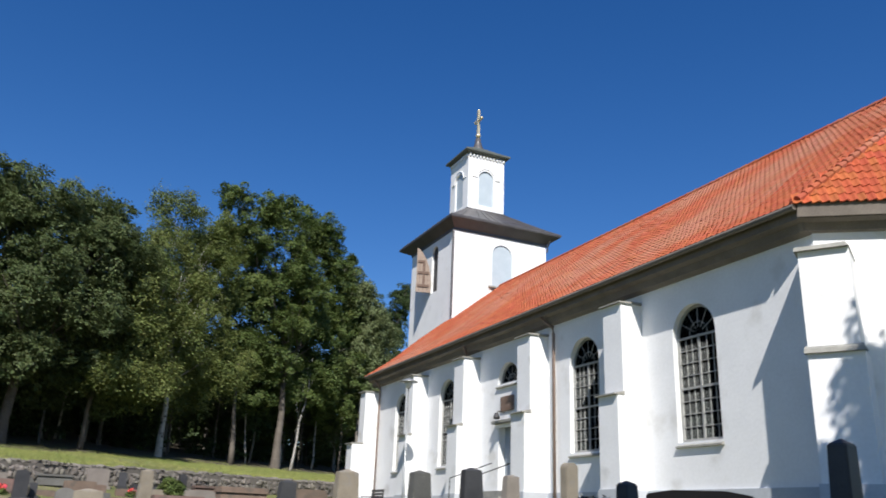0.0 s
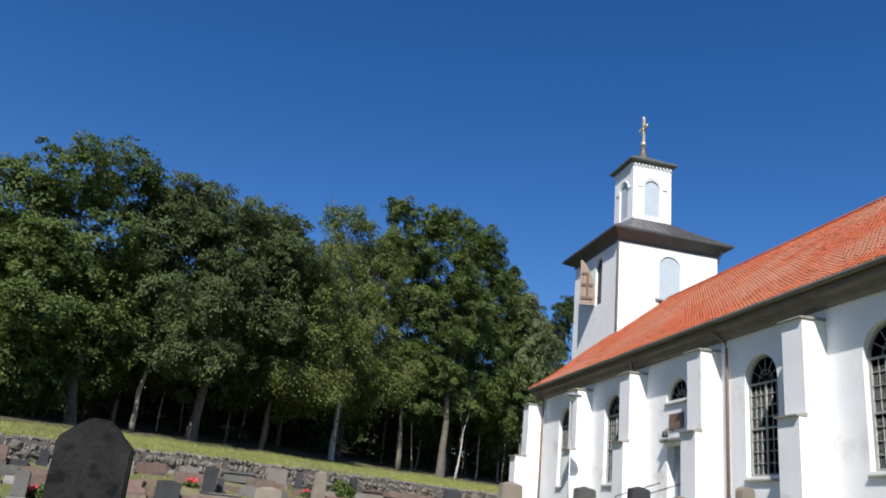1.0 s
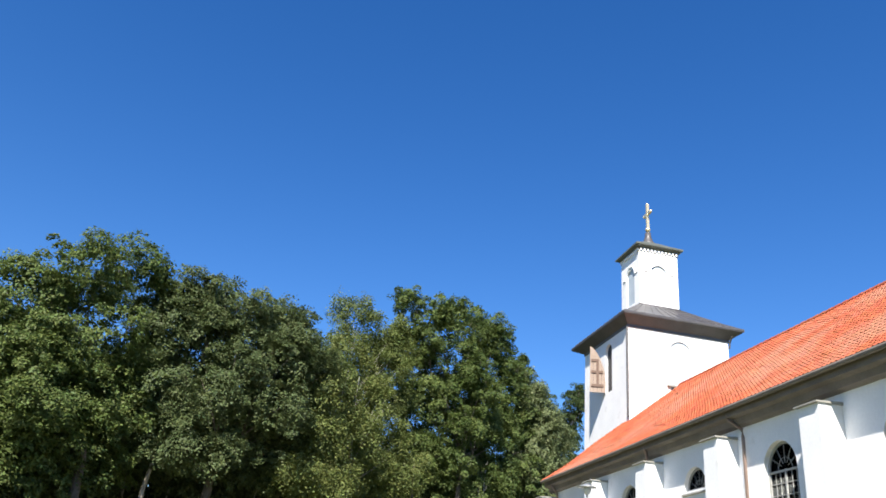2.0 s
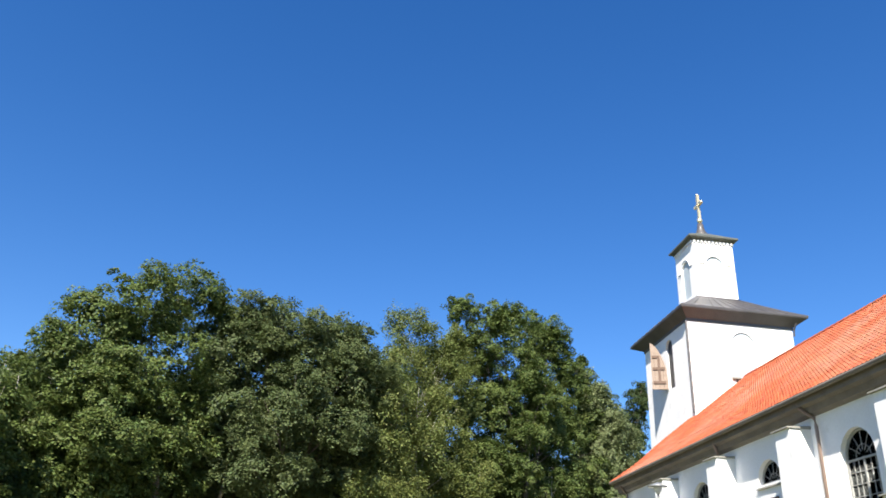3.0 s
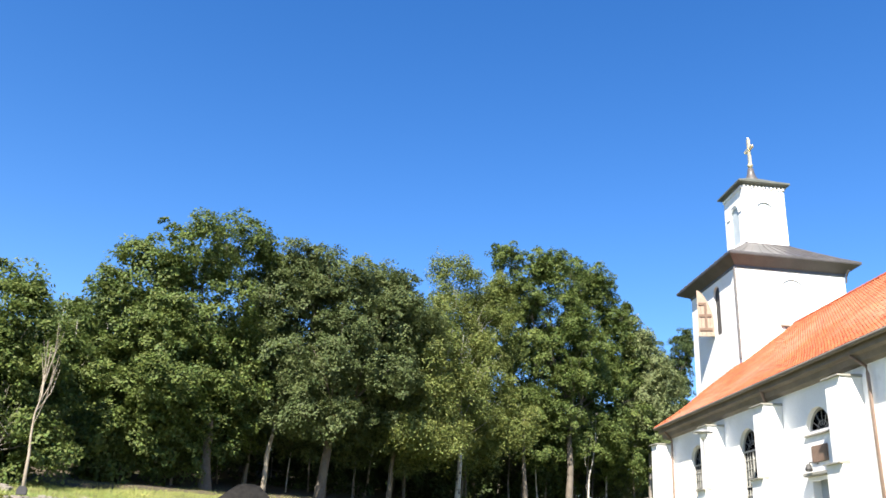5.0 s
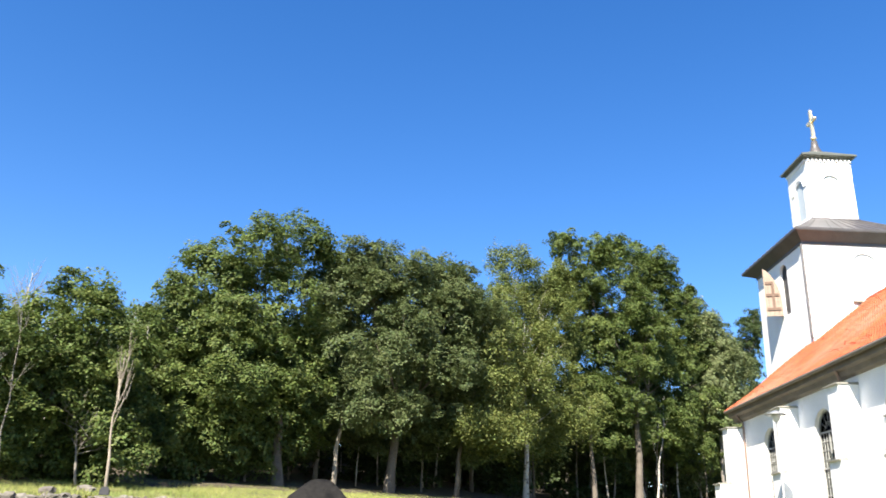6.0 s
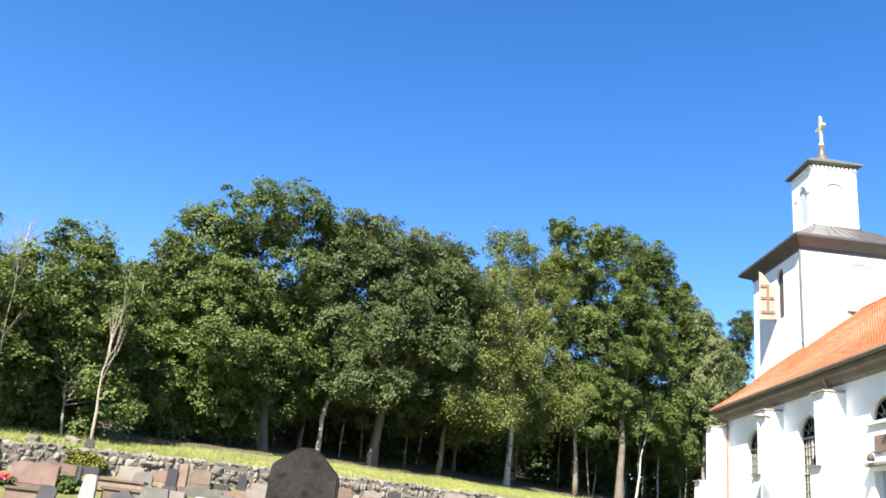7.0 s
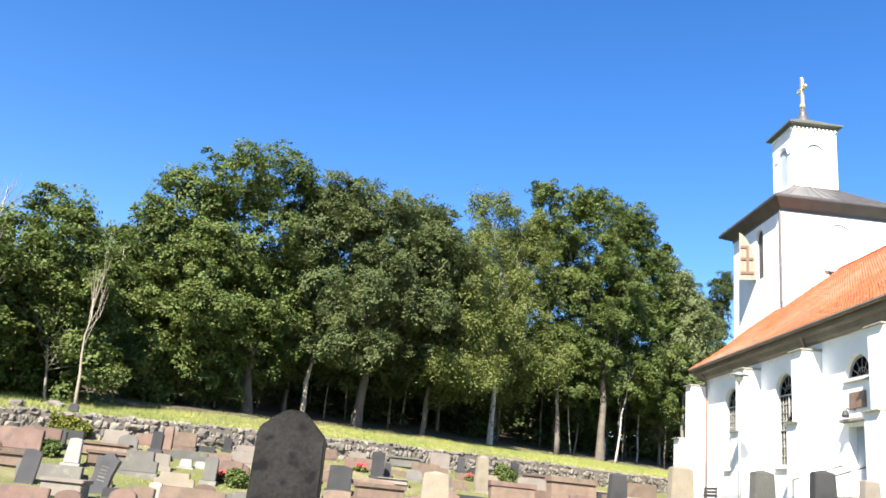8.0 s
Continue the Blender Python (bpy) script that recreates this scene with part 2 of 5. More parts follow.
def tube(bm, points, radii, sides=7):
    """A tapered tube along points."""
    rings = []
    for i, p in enumerate(points):
        p = Vector(p)
        way = (Vector(points[min(i + 1, len(points) - 1)]) - Vector(points[max(i - 1, 0)])).normalized()
        a = way.orthogonal().normalized() if abs(way.z) > 0.95 else way.cross(Vector((0, 0, 1))).normalized()
        if abs(way.z) > 0.95:
            a = (Vector((1, 0, 0)) - way * way.x).normalized()
        b = way.cross(a)
        rings.append([bm.verts.new(p + radii[i] * (a * math.cos(2 * math.pi * k / sides) + b * math.sin(2 * math.pi * k / sides))) for k in range(sides)])
    for r, q in zip(rings, rings[1:]):
        for k in range(sides):
            bm.faces.new((r[k], r[(k + 1) % sides], q[(k + 1) % sides], q[k]))
    bm.faces.new(rings[0][::-1])
    bm.faces.new(rings[-1])


def quads(name, verts, mat, smooth=False):
    """A mesh of single quads from an array of n x 4 x 3."""
    n = len(verts)
    me = bpy.data.meshes.new(name)
    me.vertices.add(4 * n)
    me.vertices.foreach_set("co", np.asarray(verts, np.float32).ravel())
    me.loops.add(4 * n)
    me.loops.foreach_set("vertex_index", np.arange(4 * n, dtype=np.int32))
    me.polygons.add(n)
    me.polygons.foreach_set("loop_start", np.arange(0, 4 * n, 4, dtype=np.int32))
    me.update(calc_edges=True)
    me.materials.append(mat)
    return me


# ---- ground ----
def ease(a, b, t):
    q = min(max((t - a) / (b - a), 0), 1)
    return q * q * (3 - 2 * q)


def rise_along(v):
    return float(np.interp(v, [-40, 0, 10, 18, 30, 40, 80], [-1.2, 0, 0.38, 0.62, 0.8, 0.86, 1.0]))


def across(x, y):
    return -0.583 * x + 0.812 * y, 0.812 * x + 0.583 * y


def ground_z(x, y):
    """The churchyard slopes up to the terrace wall at u = 28; behind the wall a bank goes on up into the wood."""
    u, v = across(x, y)
    if u < 28.0:
        z = float(np.interp(u, [-300, -30, 0, 10, 20, 27.6], [-3, -0.4, 0, 0.15, 0.45, 1.7])) + rise_along(v)
    else:
        z = 2.42 + rise_along(v) + float(np.interp(u, [28.2, 36, 50, 80, 140, 400], [0, 1.0, 3, 8, 14, 16]))
    w = ease(2, 11.5, x) * (1 - ease(38, 42, y))
    return z * (1 - w) + 1.78 * w


def from_uv(u, v):
    return -0.583 * u + 0.812 * v, 0.812 * u + 0.583 * v


def build_ground():
    us = sorted([-600, -300, -150, -80, -50] + [i * 0.8 for i in range(-50, 35)] + [27.85, 28.1] + [28.8 + i * 0.8 for i in range(30)] + [56, 62, 70, 80, 95, 120, 160, 220, 320, 600])
    vs = [-600, -300, -160, -100, -70, -50, -40] + [i * 0.8 for i in range(-45, 90)] + [75, 82, 90, 105, 130, 170, 250, 400, 700]
    bm = bmesh.new()
    grid = []
    for u in us:
        row = []
        for v in vs:
            x, y = from_uv(u, v)
            n = noise.noise((x * 0.35, y * 0.35, 0)) * 0.05 if abs(u) < 60 else 0
            row.append(bm.verts.new((x, y, ground_z(x, y) + n)))
        grid.append(row)
    for a, b in zip(grid, grid[1:]):
        for i in range(len(vs) - 1):
            bm.faces.new((a[i], a[i + 1], b[i + 1], b[i]))
    ob = part("ground", bm, grass_ground, None, "sloping churchyard turf with worn dry patches", True)
    tagged(ob, category="ground", kind="structure")


def build_forest_floor():
    """Leaf litter with the trees' shade put into its dark colour, and a ragged edge towards the grass bank."""
    bm = bmesh.new()
    rows = []
    for v in [i * 0.8 for i in range(-45, 90)]:
        edge = 34.0 + 1.3 * noise.noise((v * 0.23, 0, 5)) + 0.7 * noise.noise((v * 0.9, 3, 5)) + float(np.interp(v, [0, 14, 30, 45], [-1.4, -0.3, 0.7, 1.6]))
        row = []
        for d in [0, 0.5, 1, 1.6, 2.4, 3.2, 4, 5, 6, 7.5, 9, 11, 13, 16, 20, 25, 32]:
            x, y = from_uv(edge + d, v)
            row.append(bm.verts.new((x, y, ground_z(x, y) + (0.07 if d else -0.06) + 0.05 * noise.noise((x * 0.35, y * 0.35, 0)) + 0.05 * noise.noise((x * 1.3, y * 1.3, 2)))))
        rows.append(row)
    for a, b in zip(rows, rows[1:]):
        for i in range(len(a) - 1):
            bm.faces.new((a[i], b[i], b[i + 1], a[i + 1]))
    tagged(part("forest_floor", bm, shaded_litter, None, "brown leaf litter, darkened for the shade under the trees", True), category="ground", kind="structure")


build_ground()
build_forest_floor()

# ---- church ----
WX, Y0, Y1, BASE, EAVE = 13.14, 10.6, 34.9, 1.78, 7.84       # side wall, its two ends, foot and eaves
RIDGE_X, RIDGE_Z, EX = 19.2, 12.98, 12.64
BAYS = [14.17, 18.6, 23.05, 27.5, 32.03]                      # window and door axes
SILL, CROWN, HALF = 3.48, 6.66, 0.71
church = thing("church", "white plastered church with orange tiled roof and west tower", "church")
FARX = 2 * RIDGE_X - WX
AP = [(WX, Y0), (17.1, 7.65), (21.3, 7.65), (FARX, Y0)]       # chancel corners


def build_walls():
    outer = [(Y0, BASE - 0.6), (Y1, BASE - 0.6), (Y1, EAVE - 0.25), (Y0, EAVE - 0.25)]
    holes = [arch(c - HALF, c + HALF, SILL, CROWN) for i, c in enumerate(BAYS) if i != 2]
    c = BAYS[2] - 0.15
    holes += [arch(c - 0.68, c + 0.68, 5.93, 6.62), [(c - 0.6, 2.5), (c + 0.6, 2.5), (c + 0.6, 4.6), (c - 0.6, 4.6)]]
    part("side_wall", pierced(outer, holes, lambda u, w, d: (WX + d, u, w), 0.8), plaster, church)
    holes = [arch(c - HALF, c + HALF, SILL, CROWN) for c in BAYS]
    part("north_side_wall", pierced(outer, holes, lambda u, w, d: (FARX - 0.8 + d, u, w), 0.8), plaster, church)
    # gable end under the tower
    bm = bmesh.new()
    ring = [(WX + 0.8, BASE - 0.6), (FARX - 0.8, BASE - 0.6), (FARX - 0.8, EAVE - 0.2), (RIDGE_X, RIDGE_Z - 0.4), (WX + 0.8, EAVE - 0.2)]
    solid(bm, [(x, Y1 - 0.8, z) for x, z in ring], [(x, Y1, z) for x, z in ring])
    part("west_gable_wall", bm, plaster, church)
    for (ax, ay), (bx, by) in zip(AP, AP[1:]):
        bm = bmesh.new()
        d = Vector((bx - ax, by - ay, 0)).normalized()
        n = Vector((-d.y, d.x, 0)) * 0.7
        ring = [(ax, ay), (bx, by), (bx + n.x - 0.2 * d.x, by + n.y - 0.2 * d.y), (ax + n.x + 0.2 * d.x, ay + n.y + 0.2 * d.y)]
        solid(bm, [(x, y, BASE - 0.6) for x, y in ring], [(x, y, EAVE - 0.25) for x, y in ring])
        part("chancel_wall", bm, plaster, church)
    # plinth
    bm = bmesh.new()
    box(bm, WX - 0.06, WX + 0.1, Y0, BAYS[2] - 1.0, BASE - 0.5, 2.43)
    box(bm, WX - 0.06, WX + 0.1, BAYS[2] + 0.7, Y1, BASE - 0.5, 2.43)
    part("plinth", bm, plinth_paint, church, "grey painted plinth")
    (ax, ay), (bx, by) = AP[0], AP[1]
    d = Vector((bx - ax, by - ay, 0)).normalized()
    n = Vector((d.y, -d.x, 0)) * 0.06
    bm = bmesh.new()
    ring = [(ax + n.x, ay + n.y), (bx + n.x, by + n.y), (bx - n.x, by - n.y), (ax - n.x, ay - n.y)]
    solid(bm, [(x, y, BASE - 0.5) for x, y in ring], [(x, y, 2.43) for x, y in ring])
    part("plinth", bm, plinth_paint, church)
    bm = boxed(WX + 0.8, FARX - 0.8, Y0 - 2.6, Y1 - 0.8, 2.2, 2.4)
    part("inner_floor", bm, interior, church)


def buttress(y, out1=0.64, out2=0.84, width=0.76, ledge=4.66, top=7.0):
    b = new("buttress")
    b.parent = church
    w = width / 2
    bm = bmesh.new()
    box(bm, WX - out1, WX, y - w, y + w, ledge - 0.1, top)
    part("upper_stage", bm, plaster, b)
    bm = bmesh.new()
    box(bm, WX - out2, WX - 0.001, y - w - 0.012, y + w + 0.012, BASE - 0.5, ledge)
    part("lower_stage", bm, plaster, b)
    bm = boxed(WX - out2 - 0.05, WX, y - w - 0.05, y + w + 0.05, BASE - 0.5, 2.43)
    part("foot", bm, plinth_paint, b)
    for z, o, back, e in ((top, out1, 0.0, 0.05), (ledge, out2, out1, 0.03)):
        bm = bmesh.new()
        x0, x1, y0, y1 = WX - o - 0.09, WX - back + 0.02 * (back > 0) - 0.002, y - w - e, y + w + e
        rise = 0.08 if back == 0 else 0.1
        solid(bm, [(x0, y0, z), (x1, y0, z), (x1, y1, z), (x0, y1, z)], [(x0, y0, z + 0.035), (x1, y0, z + rise), (x1, y1, z + rise), (x0, y1, z + 0.035)])
        part("cap", bm, cap_stone, b, "sloped stone cap")


def corner_buttress():
    b = new("buttress")
    b.parent = church
    d = Vector((0.84, 0.54, 0)).normalized()
    s = Vector((d.y, -d.x, 0))
    corner = Vector((12.37, 10.36, 0))

    def ring(out, w0, w1, z, back=1.5):
        f = corner - d * out
        return [tuple(p + Vector((0, 0, z))) for p in (f + s * w0, f + s * w1, f + s * w1 + d * (back + out), f + s * w0 + d * (back + out))]
    for name, out, w0, w1, z0, z1, m in (("upper_stage", 0.0, 0.0, 0.88, 4.6, 6.72, plaster), ("lower_stage", 0.06, -0.01, 0.94, BASE - 0.5, 4.74, plaster), ("foot", 0.1, -0.05, 0.98, BASE - 0.5, 2.43, plinth_paint)):
        bm = bmesh.new()
        solid(bm, ring(out, w0, w1, z0), ring(out, w0, w1, z1))
        part(name, bm, m, b)
    for out, w1, z, back, rise in ((0.1, 0.9, 6.70, 1.5, 0.24), (0.15, 0.99, 4.72, 0.02, 0.16)):
        bm = bmesh.new()
        solid(bm, ring(out, -0.06, w1, z, back), [Vector(p) + Vector((0, 0, rise if k > 1 else 0.09)) for k, p in enumerate(ring(out - 0.04, -0.05, w1 - 0.06, z, back))])
        part("cap", bm, cap_stone, b, "sloped stone cap")


def window(c, sill=SILL, crown=CROWN, half=HALF, rows=8, fan=True, upper_only=False):
    """A round-headed window: outer frame, mullion, transoms, bars, fan light, panes and sloped sill."""
    x = WX + 0.13
    y0, y1 = c - half, c + half
    spring = crown - min(half, crown - sill)
    bm = pierced(arch(y0, y1, sill, crown, 16), [arch(y0 + 0.07, y1 - 0.07, sill + 0.07, crown - 0.07, 16)], lambda u, w, d: (x + d, u, w), 0.09)
    win = part("window", bm, white_wood, church, "tall round-headed window with small panes")
    if not upper_only:
        part("mullion", boxed(x + 0.012, x + 0.08, c - 0.03, c + 0.03, sill + 0.06, spring), white_wood, win)
        for z in (spring - 0.04, sill + (spring - sill) * 0.5):
            part("transom", boxed(x + 0.010, x + 0.082, y0 + 0.06, y1 - 0.06, z - 0.025, z + 0.025), white_wood, win)
        for side in (-1, 1):
            for k in (1, 2):
                yb = c + side * (0.045 + (half - 0.115) * k / 3)
                part("glazing_bar", boxed(x + 0.028, x + 0.052, yb - 0.010, yb + 0.010, sill + 0.06, spring), white_wood, win)
        for k in range(1, rows):
            if k != rows // 2:
                z = sill + 0.05 + (spring - sill - 0.1) * k / rows
                part("glazing_bar", boxed(x + 0.026, x + 0.054, y0 + 0.06, y1 - 0.06, z - 0.010, z + 0.010), white_wood, win)
    for k in range(1, 6):
        a = math.pi * k / 6
        r0, r1 = 0.16, half - 0.05
        bm = bmesh.new()
        flat = (crown - spring) / half
        tube(bm, [(x + 0.03, c + r * math.cos(a), spring + flat * r * math.sin(a)) for r in (r0, r1)], [0.010, 0.010], 6)
        part("fan_bar", bm, white_wood, win)
    bm = bmesh.new()
    tube(bm, [(x + 0.03, c + 0.3 * math.cos(math.pi * k / 10), spring + 0.3 * flat * math.sin(math.pi * k / 10)) for k in range(11)], [0.010] * 11, 6)
    part("fan_bar", bm, white_wood, win)
    bm = bmesh.new()
    bm.faces.new([bm.verts.new((x + 0.045, u, w)) for u, w in arch(y0 + 0.05, y1 - 0.05, sill + 0.05, crown - 0.05, 16)])
    bmesh.ops.solidify(bm, geom=bm.faces[:], thickness=0.006)
    pane = part("pane", bm, glass, win, "old uneven glass")
    pane.visible_shadow = False
    bm = bmesh.new()
    e = 0.03
    solid(bm, [(WX - 0.07, y0 - e, sill - 0.13), (x, y0 - e, sill - 0.13), (x, y1 + e, sill - 0.13), (WX - 0.07, y1 + e, sill - 0.13)],
          [(WX - 0.07, y0 - e, sill - 0.09), (x, y0 - e, sill + 0.01), (x, y1 + e, sill + 0.01), (WX - 0.07, y1 + e, sill - 0.09)])
    part("sill", bm, cap_stone, win, "sloped grey stone sill")


def build_door():
    c = BAYS[2] - 0.15
    x = WX + 0.25
    door = part("door", boxed(x, x + 0.08, c - 0.6, c + 0.6, 2.5, 4.6), door_paint, church, "closed grey-blue panelled door")
    for side in (-1, 1):
        for z0, z1 in ((2.65, 3.3), (3.4, 4.45)):
            part("door_panel", boxed(x - 0.02, x + 0.01, c + side * 0.3 - 0.22, c + side * 0.3 + 0.22, z0, z1, bevel=0.012), door_paint, door)
    part("door_hood", boxed(WX - 0.22, WX + 0.02, c - 0.85, c + 0.75, 4.62, 4.72, bevel=0.02), cap_stone, church)
    part("lintel_moulding", boxed(WX - 0.06, WX + 0.02, c - 0.72, c + 0.72, 4.5, 4.62), plaster, church)
    part("plaque", boxed(WX - 0.05, WX + 0.01, c - 0.42, c + 0.42, 5.02, 5.5, bevel=0.01), plaque_stone, church, "brown stone plaque over the door")
    bm = bmesh.new()
    tube(bm, [(WX, c + 0.2, 4.98), (WX - 0.25, c + 0.2, 5.0), (WX - 0.3, c + 0.2, 4.92)], [0.02, 0.02, 0.02], 6)
    tube(bm, [(WX - 0.3, c + 0.2, 4.94), (WX - 0.3, c + 0.2, 4.8), (WX - 0.3, c + 0.2, 4.74)], [0.06, 0.11, 0.09], 10)
    part("door_lamp", bm, dark_iron, church, "small dark lamp over the door")
    for k in range(4):
        part("step", boxed(WX - 0.5 - 0.32 * (3 - k), WX + 0.3, c - 0.9 + 0.002 * k, c + 0.9 - 0.002 * k, BASE - 0.2 + 0.0 * k, BASE + 0.18 * (k + 1)), cap_stone, church)
    for y in (c - 0.85, c + 0.85):
        bm = bmesh.new()
        tube(bm, [(WX - 0.1, y, 3.4), (WX - 1.6, y, 2.85), (WX - 1.62, y, 1.8)], [0.02, 0.02, 0.02], 6)
        part("handrail", bm, dark_iron, church, "thin iron handrail beside the steps")


def downpipe(y, top, kick, mat=pipe_metal):
    bm = bmesh.new()
    tube(bm, [(EX + 0.1, y - kick, 7.62), (EX + 0.12, y - kick, 7.5), (WX - 0.12, y, top), (WX - 0.1, y, top - 0.2), (WX - 0.1, y, BASE + 0.1)], [0.05] * 5, 8)
    part("downpipe", bm, mat, church, "brown metal downpipe", True)


def lamp_post(x, y, top):
    """A slender pole with a wide flat shade over a small globe."""
    z = ground_z(x, y)
    lamp = thing("lamp_post", "slender pale lamp post with a wide flat shade", "street lamp")
    bm = bmesh.new()
    tube(bm, [(x, y, z - 0.2), (x, y, z + 0.9), (x, y, z + 0.95), (x, y, top - 0.3)], [0.055, 0.055, 0.035, 0.03], 10)
    part("pole", bm, lamp_metal, lamp, "", True)
    bm = bmesh.new()
    tube(bm, [(x, y, top + 0.06), (x, y, top + 0.02), (x, y, top - 0.06), (x, y, top - 0.09)], [0.05, 0.13, 0.33, 0.35], 20)
    part("shade", bm, lamp_metal, lamp, "", True)
    bm = bmesh.new()
    tube(bm, [(x, y, top - 0.09), (x, y, top - 0.2), (x, y, top - 0.32)], [0.14, 0.13, 0.06], 14)
    part("globe", bm, lamp_glass, lamp, "frosted white lamp globe", True)


# roof: two sides and the chancel's facets, with a kick at the eaves
A = Vector((RIDGE_X, 9.7, RIDGE_Z))



def roof_z(x):
    d = x - EX
    s = (RIDGE_Z - EAVE) / (RIDGE_X - EX)
    return EAVE + s * d - 0.10 * math.exp(-((d - 1.2) / 0.9) ** 2)


def build_roof_base():
    bm = bmesh.new()
    th = 0.16
    for sgn in (1, -1):
        X = (lambda x: x) if sgn == 1 else (lambda x: 2 * RIDGE_X - x)
        ring = [(X(EX), EAVE - 0.05), (X(EX + 1.2), roof_z(EX + 1.2) - 0.05), (RIDGE_X, RIDGE_Z - 0.05), (RIDGE_X, RIDGE_Z - 0.35), (X(EX + 1.3), roof_z(EX + 1.2) - 0.3), (X(EX + 0.15), EAVE - th)]
        near = [10.45, 10.3, 9.7, 9.7, 10.3, 10.45]
        solid(bm, [(x, y, z) for (x, z), y in zip(ring, near)], [(x, 35.45, z) for x, z in ring])
    eaves = [(EX, 10.45), (17.0, 7.15), (2 * RIDGE_X - 17.0, 7.15), (2 * RIDGE_X - EX, 10.45)]
    for (ax, ay), (bx, by) in zip(eaves, eaves[1:]):
        a, b = Vector((ax, ay, EAVE - 0.05)), Vector((bx, by, EAVE - 0.05))
        top = A - Vector((0, 0, 0.05))
        solid(bm, [a, b, top], [p - Vector((0, -0.05, 0.25)) for p in (a, b, top)])
    roof = part("roof", bm, eave_wood, church, "boarded roof under orange tiles")
    # boxed cornice
    bm = bmesh.new()
    prof = [(EX + 0.08, EAVE - 0.10), (EX + 0.08, EAVE - 0.30), (EX + 0.25, EAVE - 0.34), (EX + 0.30, EAVE - 0.50), (WX + 0.01, EAVE - 0.55), (WX + 0.01, EAVE - 0.10)]
    solid(bm, [(x, 10.5 + 0.25 * (x - EX), z) for x, z in prof], [(x, 35.3, z) for x, z in prof])
    part("cornice", bm, eave_wood, church, "brown boarded cornice")
    bm = bmesh.new()
    d = Vector((0.8, -0.6, 0))
    n = Vector((0.6, 0.8, 0))
    o = Vector((EX, 10.5, 0))
    solid(bm, [o + n * (x - EX) * 0.97 + d * 0.25 * (x - EX) + Vector((0, 0, z)) for x, z in prof], [o + n * (x - EX) * 0.97 + d * 5.3 + Vector((0, 0, z)) for x, z in prof])
    part("cornice", bm, eave_wood, church)
    bm = bmesh.new()
    tube(bm, [(EX - 0.04, 10.5, EAVE - 0.09), (EX - 0.04, 35.4, EAVE - 0.09)], [0.07, 0.07], 8)
    part("gutter", bm, eave_wood, church, "dark metal gutter")
    bm = bmesh.new()
    for k in range(62):
        tube(bm, [(RIDGE_X, 9.7 + 0.4 * k, RIDGE_Z + 0.02), (RIDGE_X, 10.15 + 0.4 * k, RIDGE_Z + 0.02)], [0.105, 0.085], 8)
    part("ridge_tiles", bm, tile_clay, church)
    return roof


def tile_mesh(name, mat):
    """One S-shaped pantile, laid flat: x across, y up the slope."""
    bm = bmesh.new()
    w, l = 0.180, 0.34
    prof = [(-0.5, 0.0), (-0.25, -0.014), (0.0, 0.0), (0.2, 0.026), (0.36, 0.030), (0.52, 0.008)]
    rows = [[bm.verts.new((u * w, y, z + lift)) for u, z in prof] for y, lift in ((0, 0.026), (l, 0.0))]
    lip = [bm.verts.new((u * w, 0.004, z - 0.004)) for u, z in prof]
    for i in range(len(prof) - 1):
        bm.faces.new((rows[0][i], rows[0][i + 1], rows[1][i + 1], rows[1][i]))
        bm.faces.new((lip[i], lip[i + 1], rows[0][i + 1], rows[0][i]))
    return finish(name, bm, mat)


